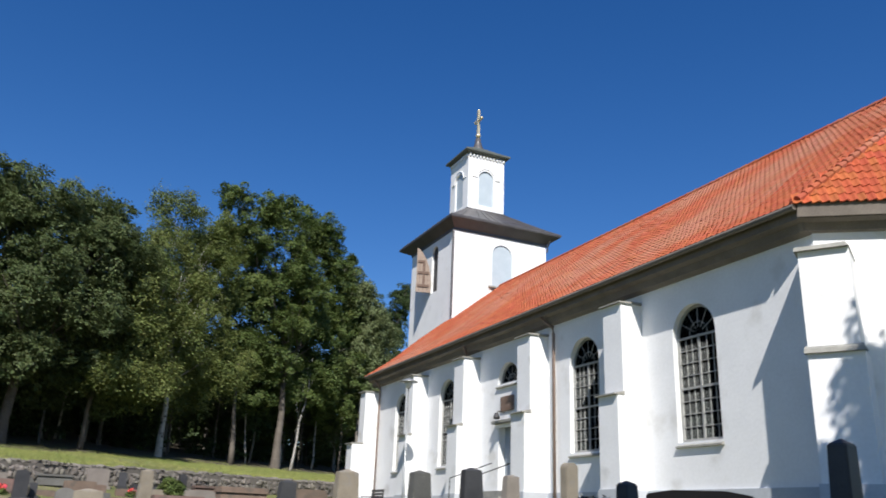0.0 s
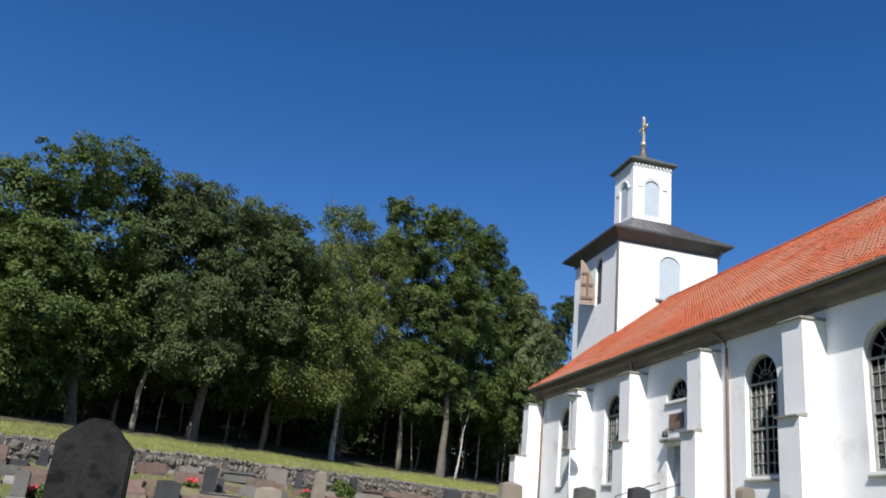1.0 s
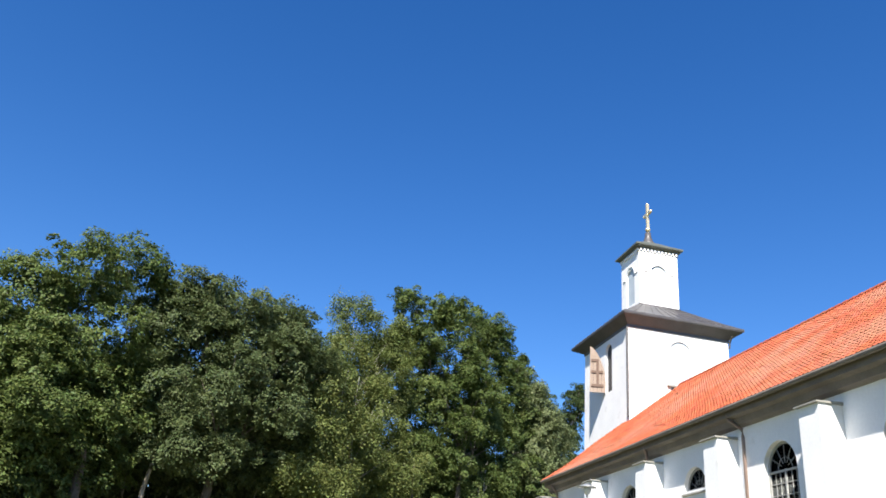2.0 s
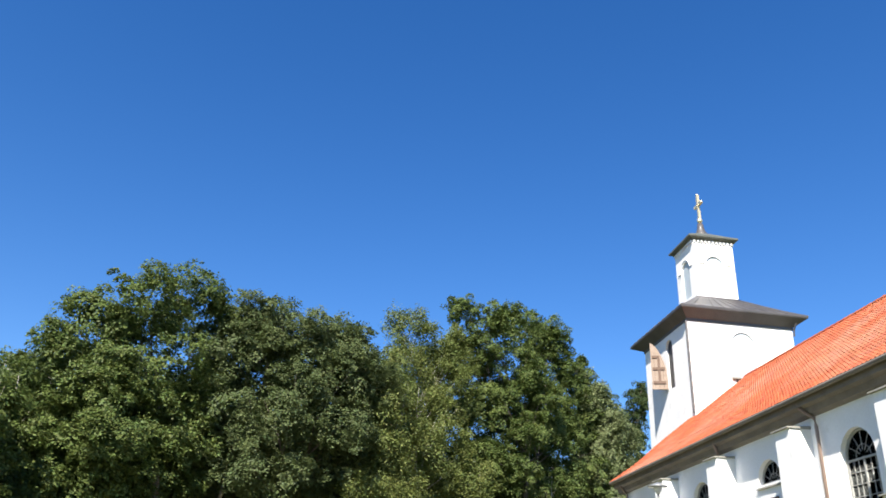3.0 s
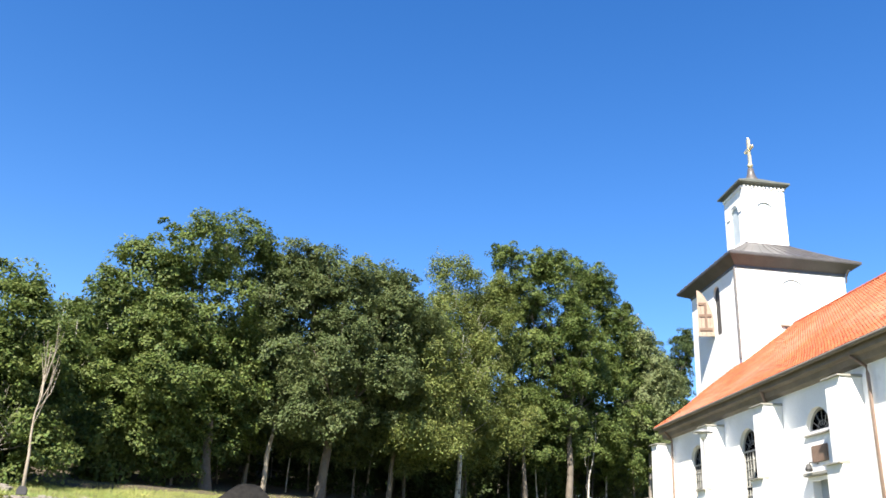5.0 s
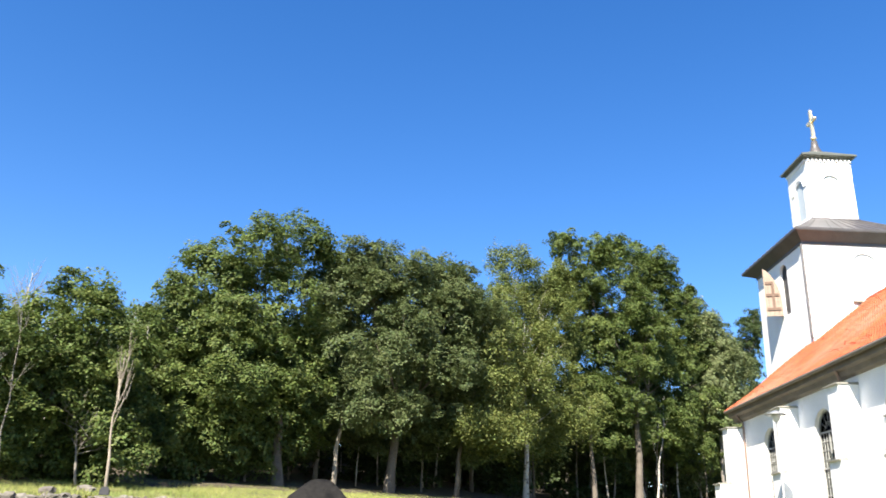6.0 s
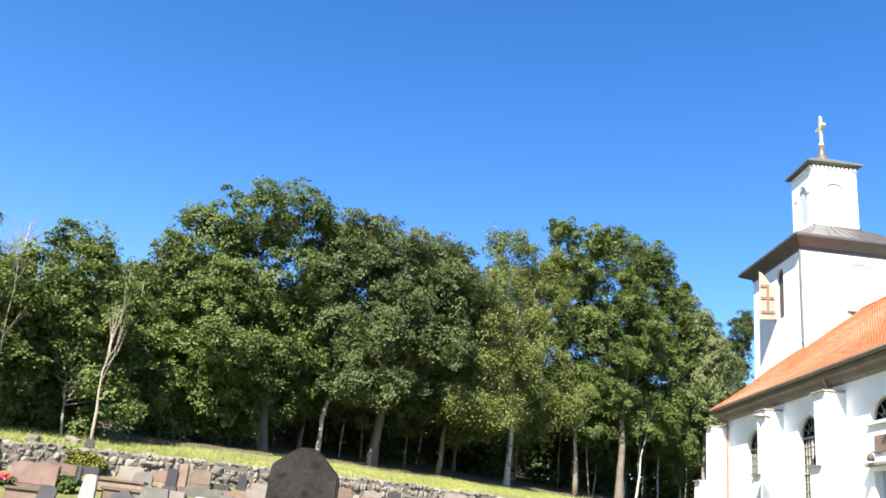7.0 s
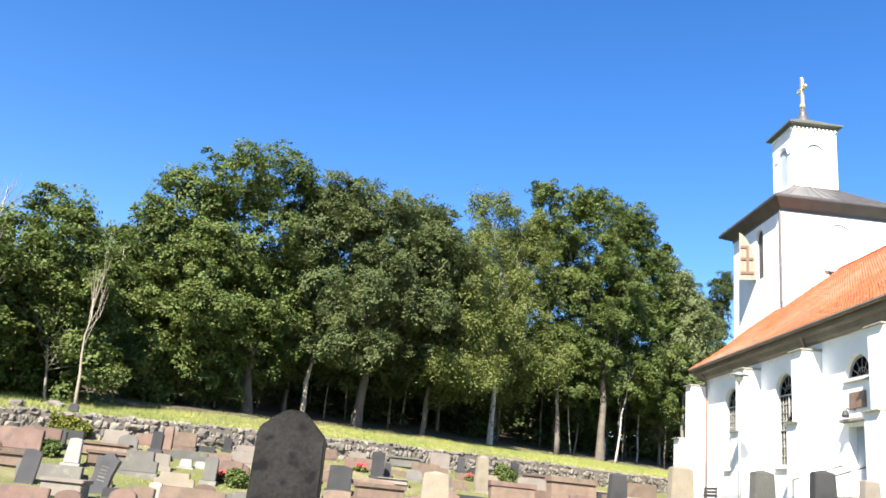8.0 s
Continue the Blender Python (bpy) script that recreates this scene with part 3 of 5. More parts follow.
def lay_tiles(roof):
    """Courses of pantiles: the nearest ones are pieces of their own, the rest one joined layer."""
    single, rng = tile_mesh("tile", tile_clay_single), random.Random(5)
    co = np.array([v.co[:] for v in single.vertices])
    faces = [tuple(p.vertices) for p in single.polygons]
    verts, polys, singles = [], [], 0

    def place(m, near):
        nonlocal singles
        if near and singles < 300:
            ob = new("tile", single)
            ob.matrix_world = m
            ob.parent = roof
            singles += 1
            return
        k = len(verts) * len(co)
        verts.append(co @ np.array(m.to_3x3()).T + np.array(m.translation))
        polys.extend(tuple(i + k for i in f) for f in faces)

    step, pitch = 0.25, 0.17
    slope = []
    x = EX - 0.06
    while x < RIDGE_X - 0.1:
        x2 = x + 0.01
        g = (roof_z(x2) - roof_z(x)) / 0.01
        slope.append((x, roof_z(x), g))
        x += step / math.sqrt(1 + g * g)
    for i, (x, z, g) in enumerate(slope):
        up = Vector((1, 0, g)).normalized()
        side = Vector((0, -1, 0))
        nrm = side.cross(up)
        y_from = 10.45 - 0.75 * (x - EX) / (RIDGE_X - EX)
        y_to = 35.5
        n = int((y_to - y_from) / pitch)
        for k in range(n):
            y = y_to - pitch * (k + 0.5)
            m = Matrix((side, up, nrm)).transposed().to_4x4()
            m.translation = Vector((x + rng.uniform(-0.006, 0.006), y + rng.uniform(-0.006, 0.006), z + 0.0 + rng.uniform(0, 0.008)))
            place(m @ pose(0, 0, 0, rng.uniform(-0.8, 0.8), rng.uniform(-1.5, 1.5), rng.uniform(-1, 1)), y < 12.6 and i < 26)
    def layer(mat):
        me = bpy.data.meshes.new("tile_layer")
        me.from_pydata(np.concatenate(verts).tolist(), [], polys)
        me.materials.append(mat)
        ob = new("tile_layer", me)
        ob.parent = roof
        tagged(ob, "courses of orange clay pantiles", kind="stuff")
        verts.clear()
        polys.clear()

    layer(tile_clay)
    # chancel facet
    a, d = Vector((EX, 10.45, EAVE)), Vector((4.36, -3.3, 0)).normalized()
    nrm = d.cross(A - a).normalized()
    if nrm.z < 0:
        nrm = -nrm
    up = nrm.cross(d).normalized()
    if up.z < 0:
        up = -up
    side = up.cross(nrm)
    length, far = 5.47, (A - a).dot(d)
    height = (A - a).dot(up)
    rows = int(height / step)
    for i in range(rows):
        h = i * step - 0.06
        lo, hi = far * h / height, length + (far - length) * h / height
        k = math.ceil((lo + 0.02) / pitch) * pitch
        while k < hi:
            m = Matrix((side, up, nrm)).transposed().to_4x4()
            m.translation = a + d * k + up * h + nrm * rng.uniform(0, 0.008)
            place(m @ pose(0, 0, 0, rng.uniform(-0.8, 0.8), rng.uniform(-1.5, 1.5), rng.uniform(-1, 1)), False)
            k += pitch
    layer(tile_clay_new)
    bm = bmesh.new()
    n_hip = 34
    for k in range(n_hip):
        p, q = a.lerp(A, k / n_hip), a.lerp(A, (k + 1.15) / n_hip)
        tube(bm, [p + Vector((0, 0, 0.05)), q + Vector((0, 0, 0.03))], [0.085, 0.06], 8)
    part("hip_tiles", bm, tile_clay, roof)


# tower
TX, TY, TH, TTOP = 19.27, 37.3, 2.72, 15.72


def ring4(cx, cy, h, z):
    return [(cx - h, cy - h, z), (cx + h, cy - h, z), (cx + h, cy + h, z), (cx - h, cy + h, z)]


def build_tower():
    x0, y0, x1, y1 = TX - TH, TY - TH, TX + TH, TY + TH
    # side with the sound opening
    hole = arch(36.5, 37.25, 12.85, 15.38)
    part("tower_side_wall", pierced([(y0, BASE - 0.5), (y1, BASE - 0.5), (y1, TTOP), (y0, TTOP)], [hole], lambda u, w, d: (x0 + d, u, w), 0.6), plaster, church)
    hole = arch(TX - 0.52, TX + 0.66, 12.2, 15.25)
    part("tower_front_wall", pierced([(x0 + 0.6, BASE - 0.5), (x1, BASE - 0.5), (x1, TTOP), (x0 + 0.6, TTOP)], [hole], lambda u, w, d: (u, y0 + d, w), 0.06), plaster, church)
    part("tower_front_core", boxed(x0 + 0.6, x1, y0 + 0.061, y0 + 0.6, BASE - 0.5, TTOP), panel_paint, church, "pale grey blind arch")
    part("tower_north_wall", boxed(x1 - 0.6, x1, y0 + 0.6, y1, BASE - 0.5, TTOP), plaster, church)
    part("tower_west_wall", boxed(x0 + 0.6, x1 - 0.6, y1 - 0.6, y1, BASE - 0.5, TTOP), plaster, church)
    part("belfry_floor", boxed(x0 + 0.6, x1 - 0.6, y0 + 0.6, y1 - 0.6, 12.3, 12.5), interior, church)
    part("blind_arch_sill", boxed(TX - 0.72, TX - 0.3, y0 - 0.12, y0 + 0.02, 12.86, 12.94), cap_stone, church)
    # shutter of the opening, swung out
    leaf = [(0.0, 0.0), (0.78, 0.0), (0.78, 2.45), (0.64, 2.36), (0.45, 2.14), (0.27, 1.8), (0.12, 1.4), (0.03, 1.0)]
    for name, yy, turn in (("shutter", 37.24, -18),):
        bm = bmesh.new()
        solid(bm, [(-u, 0, w) for u, w in leaf], [(-u, 0.05, w) for u, w in leaf])
        sh = part(name, bm, pale_boards, church, "weathered wooden shutter swung open")
        sh.matrix_world = pose(x0 - 0.03, yy, 12.9, 0, 0, turn)
        for z, u0 in ((0.28, 0.1), (1.0, 0.12), (1.62, 0.34)):
            part("batten", boxed(-0.72, -u0, -0.05, -0.001, z, z + 0.13), batten_wood, sh)
        part("batten", boxed(-0.46, -0.33, -0.045, -0.002, 0.41, 1.62), batten_wood, sh)
        for u in (0.2, 0.42, 0.62):
            part("board_joint", boxed(-u - 0.008, -u + 0.008, -0.006, -0.001, 0.05, 0.9 + 1.6 * u), batten_wood, sh)
    # added dark sheet inside the opening, in place of the belfry's gloom
    bm = bmesh.new()
    ring = arch(36.45, 37.3, 12.8, 15.43)
    solid(bm, [(x0 + 0.12, u, w) for u, w in ring], [(x0 + 0.16, u, w) for u, w in ring])
    part("inner_shutter", bm, dark_iron, church, "dark panel standing in for the unlit belfry behind the opening")
    # corner pipe
    bm = bmesh.new()
    tube(bm, [(x0 - 0.06, y0 - 0.02, 15.6), (x0 - 0.06, y0 - 0.02, 11.1)], [0.06, 0.06], 8)
    part("corner_pipe", bm, sheet, church)
    bm = bmesh.new()
    tube(bm, [(x1 + 0.05, y0 - 0.35, 15.85), (x1 + 0.05, y0 - 0.1, 15.6), (x1 + 0.05, y0 - 0.04, 15.3)], [0.05] * 3, 6)
    part("corner_pipe", bm, sheet, church)
    # roof skirt: coved soffit, edge, low slope up to the turret
    bm = bmesh.new()
    inner, edge, crown = (x0 - 0.04, x1 + 0.06, y0 - 0.04, y1 + 0.05), (16.08, 22.64, 34.03, 40.95), (TX - 1.37, TX + 1.13, TY - 1.25, TY + 1.25)

    def skirt_ring(k, z, low=edge, high=crown):
        q = [p + (r - p) * k for p, r in zip(low, high)]
        return [bm.verts.new(v) for v in ((q[0], q[2], z), (q[1], q[2], z), (q[1], q[3], z), (q[0], q[3], z))]
    rings = [skirt_ring(k, z, inner, edge) for k, z in ((0, TTOP - 0.1), (0, TTOP + 0.02), (0.35, TTOP + 0.16), (0.96, 16.12), (0.97, 16.15), (1.0, 16.16))]
    rings += [skirt_ring(k, z) for k, z in ((0, 16.26), (0.3, 16.62), (0.65, 17.1), (1.0, 17.6))]
    for a, b in zip(rings, rings[1:]):
        for k in range(4):
            bm.faces.new((a[k], a[(k + 1) % 4], b[(k + 1) % 4], b[k]))
    bm.faces.new(rings[0][::-1])
    bm.faces.new(rings[-1])
    skirt = part("tower_roof", bm, sheet, church, "brown sheet-metal skirt roof")
    for k in range(1, 12):
        f = k / 12
        for lo, hi in (((edge[0] + (edge[1] - edge[0]) * f, edge[2]), (crown[0] + (crown[1] - crown[0]) * f, crown[2])), ((edge[0], edge[2] + (edge[3] - edge[2]) * f), (crown[0], crown[2] + (crown[3] - crown[2]) * f))):
            bm = bmesh.new()
            tube(bm, [(lo[0] + (hi[0] - lo[0]) * q, lo[1] + (hi[1] - lo[1]) * q, z + 0.015) for q, z in ((0, 16.26), (0.3, 16.62), (0.65, 17.1), (1.0, 17.6))], [0.018] * 4, 5)
            part("seam", bm, sheet, skirt)
    # turret
    cx, cy, h = TX - 0.12, TY, 1.12
    c = (cx - h, cy - h)
    for face in range(4):
        rot = Matrix.Translation((cx, cy, 0)) @ Matrix.Rotation(math.pi / 2 * face, 4, "Z")
        bm = pierced([(-h + 0.1, 17.5), (h, 17.5), (h, 20.95), (-h + 0.1, 20.95)], [arch(-0.46, 0.46, 17.95, 20.05)], lambda u, w, d: rot @ Vector((u, -h + d, w)), 0.1)
        part("turret_wall", bm, plaster, church)
        bm = bmesh.new()
        ring = arch(-0.5, 0.5, 17.8, 20.1)
        solid(bm, [rot @ Vector((u, -h + 0.08, w)) for u, w in ring], [rot @ Vector((u, -h + 0.13, w)) for u, w in ring])
        part("turret_panel", bm, panel_paint, church, "pale grey boarded arch")
        bm = bmesh.new()
        hood = arch(-0.56, 0.56, 19.0, 20.18)[2:]
        tube(bm, [rot @ Vector((u, -h, w)) for u, w in hood], [0.04] * len(hood), 6)
        for sgn in (-1, 1):
            tube(bm, [rot @ Vector((sgn * 0.56, -h - 0.02, 19.6)), rot @ Vector((sgn * 0.86, -h - 0.02, 19.6))], [0.03, 0.03], 6)
        part("turret_moulding", bm, plaster, church)
        for k in range(11):
            u = -h + 0.08 + (2 * h - 0.16) * k / 10
            bm = bmesh.new()
            q = [rot @ Vector((u + a, -h + b, 20.78)) for a, b in ((-0.045, -0.09), (0.045, -0.09), (0.045, 0.0), (-0.045, 0.0))]
            solid(bm, q, [p + Vector((0, 0, 0.14)) for p in q])
            part("dentil", bm, plaster, church)
        bm = bmesh.new()
        q = [rot @ Vector((u, -h + b, 17.52)) for u, b in ((-h - 0.06, -0.06), (h + 0.06, -0.06), (h + 0.06, 0.02), (-h - 0.06, 0.02))]
        solid(bm, q, [p + Vector((0, 0, 0.16)) for p in q])
        part("turret_flashing", bm, sheet, church)
    bm = bmesh.new()
    levels = [(h + 0.02, 20.9), (h + 0.1, 20.98), (1.34, 21.04), (1.38, 21.06), (1.38, 21.15), (0.9, 21.44), (0.36, 21.8)]
    rings = [[bm.verts.new(p) for p in ring4(cx, cy, a, z)] for a, z in levels]
    for a, b in zip(rings, rings[1:]):
        for k in range(4):
            bm.faces.new((a[k], a[(k + 1) % 4], b[(k + 1) % 4], b[k]))
    bm.faces.new(rings[0][::-1])
    bm.faces.new(rings[-1])
    part("turret_roof", bm, verdigris, church, "small dark sheet-metal cap roof")
    bm = bmesh.new()
    tube(bm, [(cx, cy, 21.7), (cx, cy, 21.84), (cx, cy, 22.0), (cx, cy, 22.25), (cx, cy, 22.55)], [0.42, 0.38, 0.27, 0.19, 0.15], 14)
    part("cross_pedestal", bm, sheet, church, "flared brown metal foot of the cross", True)
    # gilded cross
    bm = bmesh.new()
    bmesh.ops.create_uvsphere(bm, u_segments=16, v_segments=10, radius=0.15, matrix=Matrix.Translation((cx, cy, 22.75)))
    tube(bm, [(cx, cy, 22.4), (cx, cy, 22.7)], [0.07, 0.05], 8)
    box(bm, cx - 0.07, cx + 0.07, cy - 0.07, cy + 0.07, 22.85, 24.38)
    box(bm, cx - 0.06, cx + 0.06, cy - 0.40, cy - 0.07, 23.66, 23.84)
    box(bm, cx - 0.06, cx + 0.06, cy + 0.07, cy + 0.40, 23.66, 23.84)
    for dy, dz in ((-0.40, 23.75), (0.40, 23.75), (0, 24.38)):
        bmesh.ops.create_uvsphere(bm, u_segments=10, v_segments=6, radius=0.085, matrix=Matrix.Translation((cx, cy + dy, dz)))
    part("cross", bm, gold, church, "gilded cross on a ball")


build_walls()
for yb in (16.4, 20.83, 25.28, 29.75):
    buttress(yb)
buttress(35.1, 0.7, 1.2, 0.7)
corner_buttress()
for i, c in enumerate(BAYS):
    if i == 2:
        window(c - 0.15, 5.93, 6.62, 0.68, 1, True, True)
    else:
        window(c)
build_door()
downpipe(20.0, 7.2, -0.25)
downpipe(25.75, 7.25, 0.3)
downpipe(34.55, 7.2, 0.0)
lamp_post(11.4, 27.2, 6.42)
build_tower()
roof_base = build_roof_base()

# ---- terrace wall of field stones ----
def stone_mesh(seed):
    rng = random.Random(seed)
    bm = bmesh.new()
    bmesh.ops.create_icosphere(bm, subdivisions=2, radius=1.0)
    for v in bm.verts:
        c = v.co
        k = max(abs(c.x), abs(c.y), abs(c.z))
        v.co = c * (0.3 + 0.7 / k * rng.uniform(0.88, 0.97)) * 0.58 * (1 + 0.35 * noise.noise(c * 1.4 + Vector((seed * 7.1, 0, 0))))
    return finish("stone", bm, wall_stone)


def build_terrace_wall():
    rng = random.Random(11)
    bm = bmesh.new()
    vs = [i * 1.0 - 30 for i in range(96)]
    rows = []
    for v in vs:
        base = 1.7 + rise_along(v)
        rows.append([bm.verts.new((*from_uv(u, v), z)) for u, z in ((27.68, base - 0.5), (28.15, base - 0.5), (28.15, base + 0.68), (27.68, base + 0.68))])
    for a, b in zip(rows, rows[1:]):
        for k in range(4):
            bm.faces.new((a[k], a[(k + 1) % 4], b[(k + 1) % 4], b[k]))
    wall = part("terrace_wall", bm, wall_rubble, None, "low terrace wall of grey field stones below the wood")
    tagged(wall, category="stone wall", kind="structure")
    meshes = [stone_mesh(i) for i in range(8)]
    data = [(np.array([v.co[:] for v in m.vertices]), [tuple(p.vertices) for p in m.polygons]) for m in meshes]
    verts, polys, singles, count = [], [], 0, 0
    turn = math.atan2(0.583, 0.812)
    for row in range(4):
        v = -28.0 + rng.uniform(0, 0.3)
        while v < 62:
            w = rng.choice((0.14, 0.18, 0.24, 0.32, 0.42)) * rng.uniform(0.85, 1.15)
            h = (0.27 if row < 3 else 0.17) * rng.uniform(0.6, 1.3)
            x, y = from_uv(27.82 + rng.uniform(-0.06, 0.04) + (0.12 if row == 3 else 0), v + w / 2)
            z = 1.62 + rise_along(v) + 0.22 * row + 0.1 + rng.uniform(-0.03, 0.03)
            m = Matrix.LocRotScale((x, y, z), Euler((rng.uniform(-0.15, 0.15), rng.uniform(-0.15, 0.15), turn + rng.uniform(-0.12, 0.12))), (w * 0.95, 0.34 if row < 3 else 0.5, h * 1.05))
            k = rng.randrange(8)
            if 6 < v < 31 and singles < 300:
                ob = new("stone", meshes[k])
                ob.matrix_world = m
                ob.parent = wall
                singles += 1
            else:
                co, faces = data[k]
                polys.extend(tuple(i + count for i in f) for f in faces)
                verts.append(co @ np.array(m.to_3x3()).T + np.array(m.translation))
                count += len(co)
            v += w
    me = bpy.data.meshes.new("rubble")
    me.from_pydata(np.concatenate(verts).tolist(), [], polys)
    me.materials.append(wall_rubble)
    ob = new("rubble", me)
    ob.parent = wall
    tagged(ob, "further grey field stones", kind="stuff")


def boulder(x, y, size, seed):
    b = thing("boulder", "pale grey boulder lying in the grass of the bank", "stone", "boulders on the bank", at=pose(x, y, ground_z(x, y) + size * 0.15, 0, 0, 40 * seed))
    ob = new("stone", stone_mesh(seed + 20))
    ob.parent = b
    ob.scale = (size * 1.3, size, size * 0.8)


for k, (x, y) in enumerate([(-12.43, 26.78), (-12.12, 28.83), (-11.78, 28.59)]):
    boulder(x, y, 0.36 - 0.05 * k, k)

# ---- gravestones ----
def prism(bm, outline, depth, bevel=0.012):
    """An outline in x and z, pulled to a depth along y."""
    solid(bm, [(x, -depth / 2, z) for x, z in outline], [(x, depth / 2, z) for x, z in outline])
    bmesh.ops.bevel(bm, geom=bm.edges[:], offset=bevel, segments=2, affect="EDGES", clamp_overlap=True)


WORDS = {"pink": "pink granite", "dark": "dark polished granite", "grey": "lichened grey granite", "pale": "pale granite", "white": "white marble",
         "beige": "lichen-spotted beige limestone", "big": "weathered dark granite", "brown": "polished dark brown granite", "slate": "dark grey lichened stone"}
FORMS = {"wide": "broad low headstone", "lean": "leaning narrow headstone", "plain": "upright narrow headstone", "taper": "tapering upright headstone", "rough": "rough-hewn leaning headstone",
         "kerb": "low grave kerb with gravel", "arch": "round-topped headstone", "low": "low flat-topped gravestone", "step": "stepped headstone", "big": "large gabled headstone with dark blotches"}
grave_rng = random.Random(21)


def headstone(x, y, w, h, stone, form, turn=None):
    r = grave_rng
    turn = r.uniform(-9, 9) + 8 if turn is None else turn
    tilt = {"lean": -6, "rough": -5, "big": 0}.get(form, r.uniform(-1.5, 1.5))
    lean = {"lean": 5, "rough": 9, "big": 0}.get(form, r.uniform(-1.2, 1.2))
    u, v = across(x, y)
    if u > 27.1:
        x, y = from_uv(27.1, v)
    z = ground_z(x, y)
    g = thing("gravestone", "%s of %s" % (FORMS[form], WORDS[stone]), "gravestone", "gravestones in the churchyard", at=pose(x, y, z - 0.03, 0, 0, turn))
    m, d, a = GRANITE[stone], 0.16, w / 2
    bm = bmesh.new()
    if form == "kerb":
        for x0, x1, y0, y1 in ((-a, a, -0.45, -0.33), (-a, a, 0.33, 0.45), (-a, -a + 0.12, -0.33, 0.33), (a - 0.12, a, -0.33, 0.33)):
            part("kerbstone", boxed(x0, x1, y0, y1, -0.2, h, bevel=0.012), m, g)
        part("gravel_bed", boxed(-a + 0.1, a - 0.1, -0.34, 0.34, -0.2, h * 0.75), gravel, g, "pale gravel filling")
        bm.free()
        return g
    base = 0.0
    if form in ("taper", "wide", "arch", "step", "low", "plain", "big"):
        base = 0.12 if h > 0.45 else 0.05
        part("base", boxed(-a - 0.05, a + 0.05, -0.18, 0.18, -0.25, base, bevel=0.012), m, g)
    if form == "wide":
        prism(bm, [(-a, base), (a, base), (a * 0.99, h * 0.96), (a * 0.5, h), (-a * 0.5, h), (-a * 0.99, h * 0.96)], d)
    elif form in ("plain", "lean"):
        prism(bm, [(-a, base - 0.2), (a, base - 0.2), (a * 0.96, h * 0.93), (a * 0.2, h), (-a * 0.94, h * 0.97)], d)
    elif form == "taper":
        solid(bm, [(-a, -0.12, base), (a, -0.12, base), (a, 0.12, base), (-a, 0.12, base)], [(-a * 0.8, -0.1, h * 0.95), (a * 0.8, -0.1, h * 0.95), (a * 0.8, 0.1, h * 0.95), (-a * 0.8, 0.1, h * 0.95)])
        top = [f for f in bm.faces if all(v.co.z > h * 0.9 for v in f.verts)]
        poke = bmesh.ops.poke(bm, faces=top)
        for v in poke["verts"]:
            v.co.z = h
        bmesh.ops.bevel(bm, geom=bm.edges[:], offset=0.012, segments=2, affect="EDGES", clamp_overlap=True)
    elif form == "arch":
        prism(bm, [(-a, base), (a, base)] + [(a * math.cos(math.pi * k / 10), h - a * 0.6 + a * 0.6 * math.sin(math.pi * k / 10)) for k in range(11)], d)
    elif form == "low":
        prism(bm, [(-a, base), (a, base), (a, h * 0.8), (-a, h * 0.8)], 0.5)
        part("top_slab", boxed(-a - 0.04, a + 0.04, -0.3, 0.3, h * 0.8 + 0.003, h, bevel=0.015), m, g)
    elif form == "step":
        prism(bm, [(-a, base), (a, base), (a, h * 0.62), (a * 0.72, h * 0.62), (a * 0.72, h), (-a * 0.72, h), (-a * 0.72, h * 0.62), (-a, h * 0.62)], d)
    elif form == "rough":
        prism(bm, [(-a * 0.8, -0.2), (a * 0.8, -0.2), (a * 0.7, h * 0.5), (a, h * 0.86), (a * 0.55, h * 0.9), (a * 0.3, h), (-a * 0.3, h * 0.95), (-a * 0.55, h * 0.84), (-a, h * 0.86), (-a * 0.72, h * 0.45)], 0.22)
        for k in range(5):
            part("inscription", boxed(-a * 0.3, a * (0.35 - 0.08 * (k % 2)), -0.116, -0.108, h * (0.32 + 0.08 * k), h * (0.345 + 0.08 * k)), GRANITE["grey"], g, "unreadable line of cut letters")
    elif form == "big":
        prism(bm, [(-a, -0.3), (a, -0.3), (a * 0.87, h * 0.895), (a * 0.83, h * 0.908), (a * 0.34, h * 0.985), (a * 0.2, h), (-a * 0.2, h), (-a * 0.34, h * 0.988), (-a * 0.83, h * 0.925), (-a * 0.87, h * 0.912)], 0.2, 0.02)
    slab = part("slab", bm, m, g)
    slab.rotation_euler = (radians(tilt), radians(lean), 0)
    if form == "rough":
        for o in g.children:
            if o.name.startswith("inscription"):
                o.rotation_euler = slab.rotation_euler
    return g


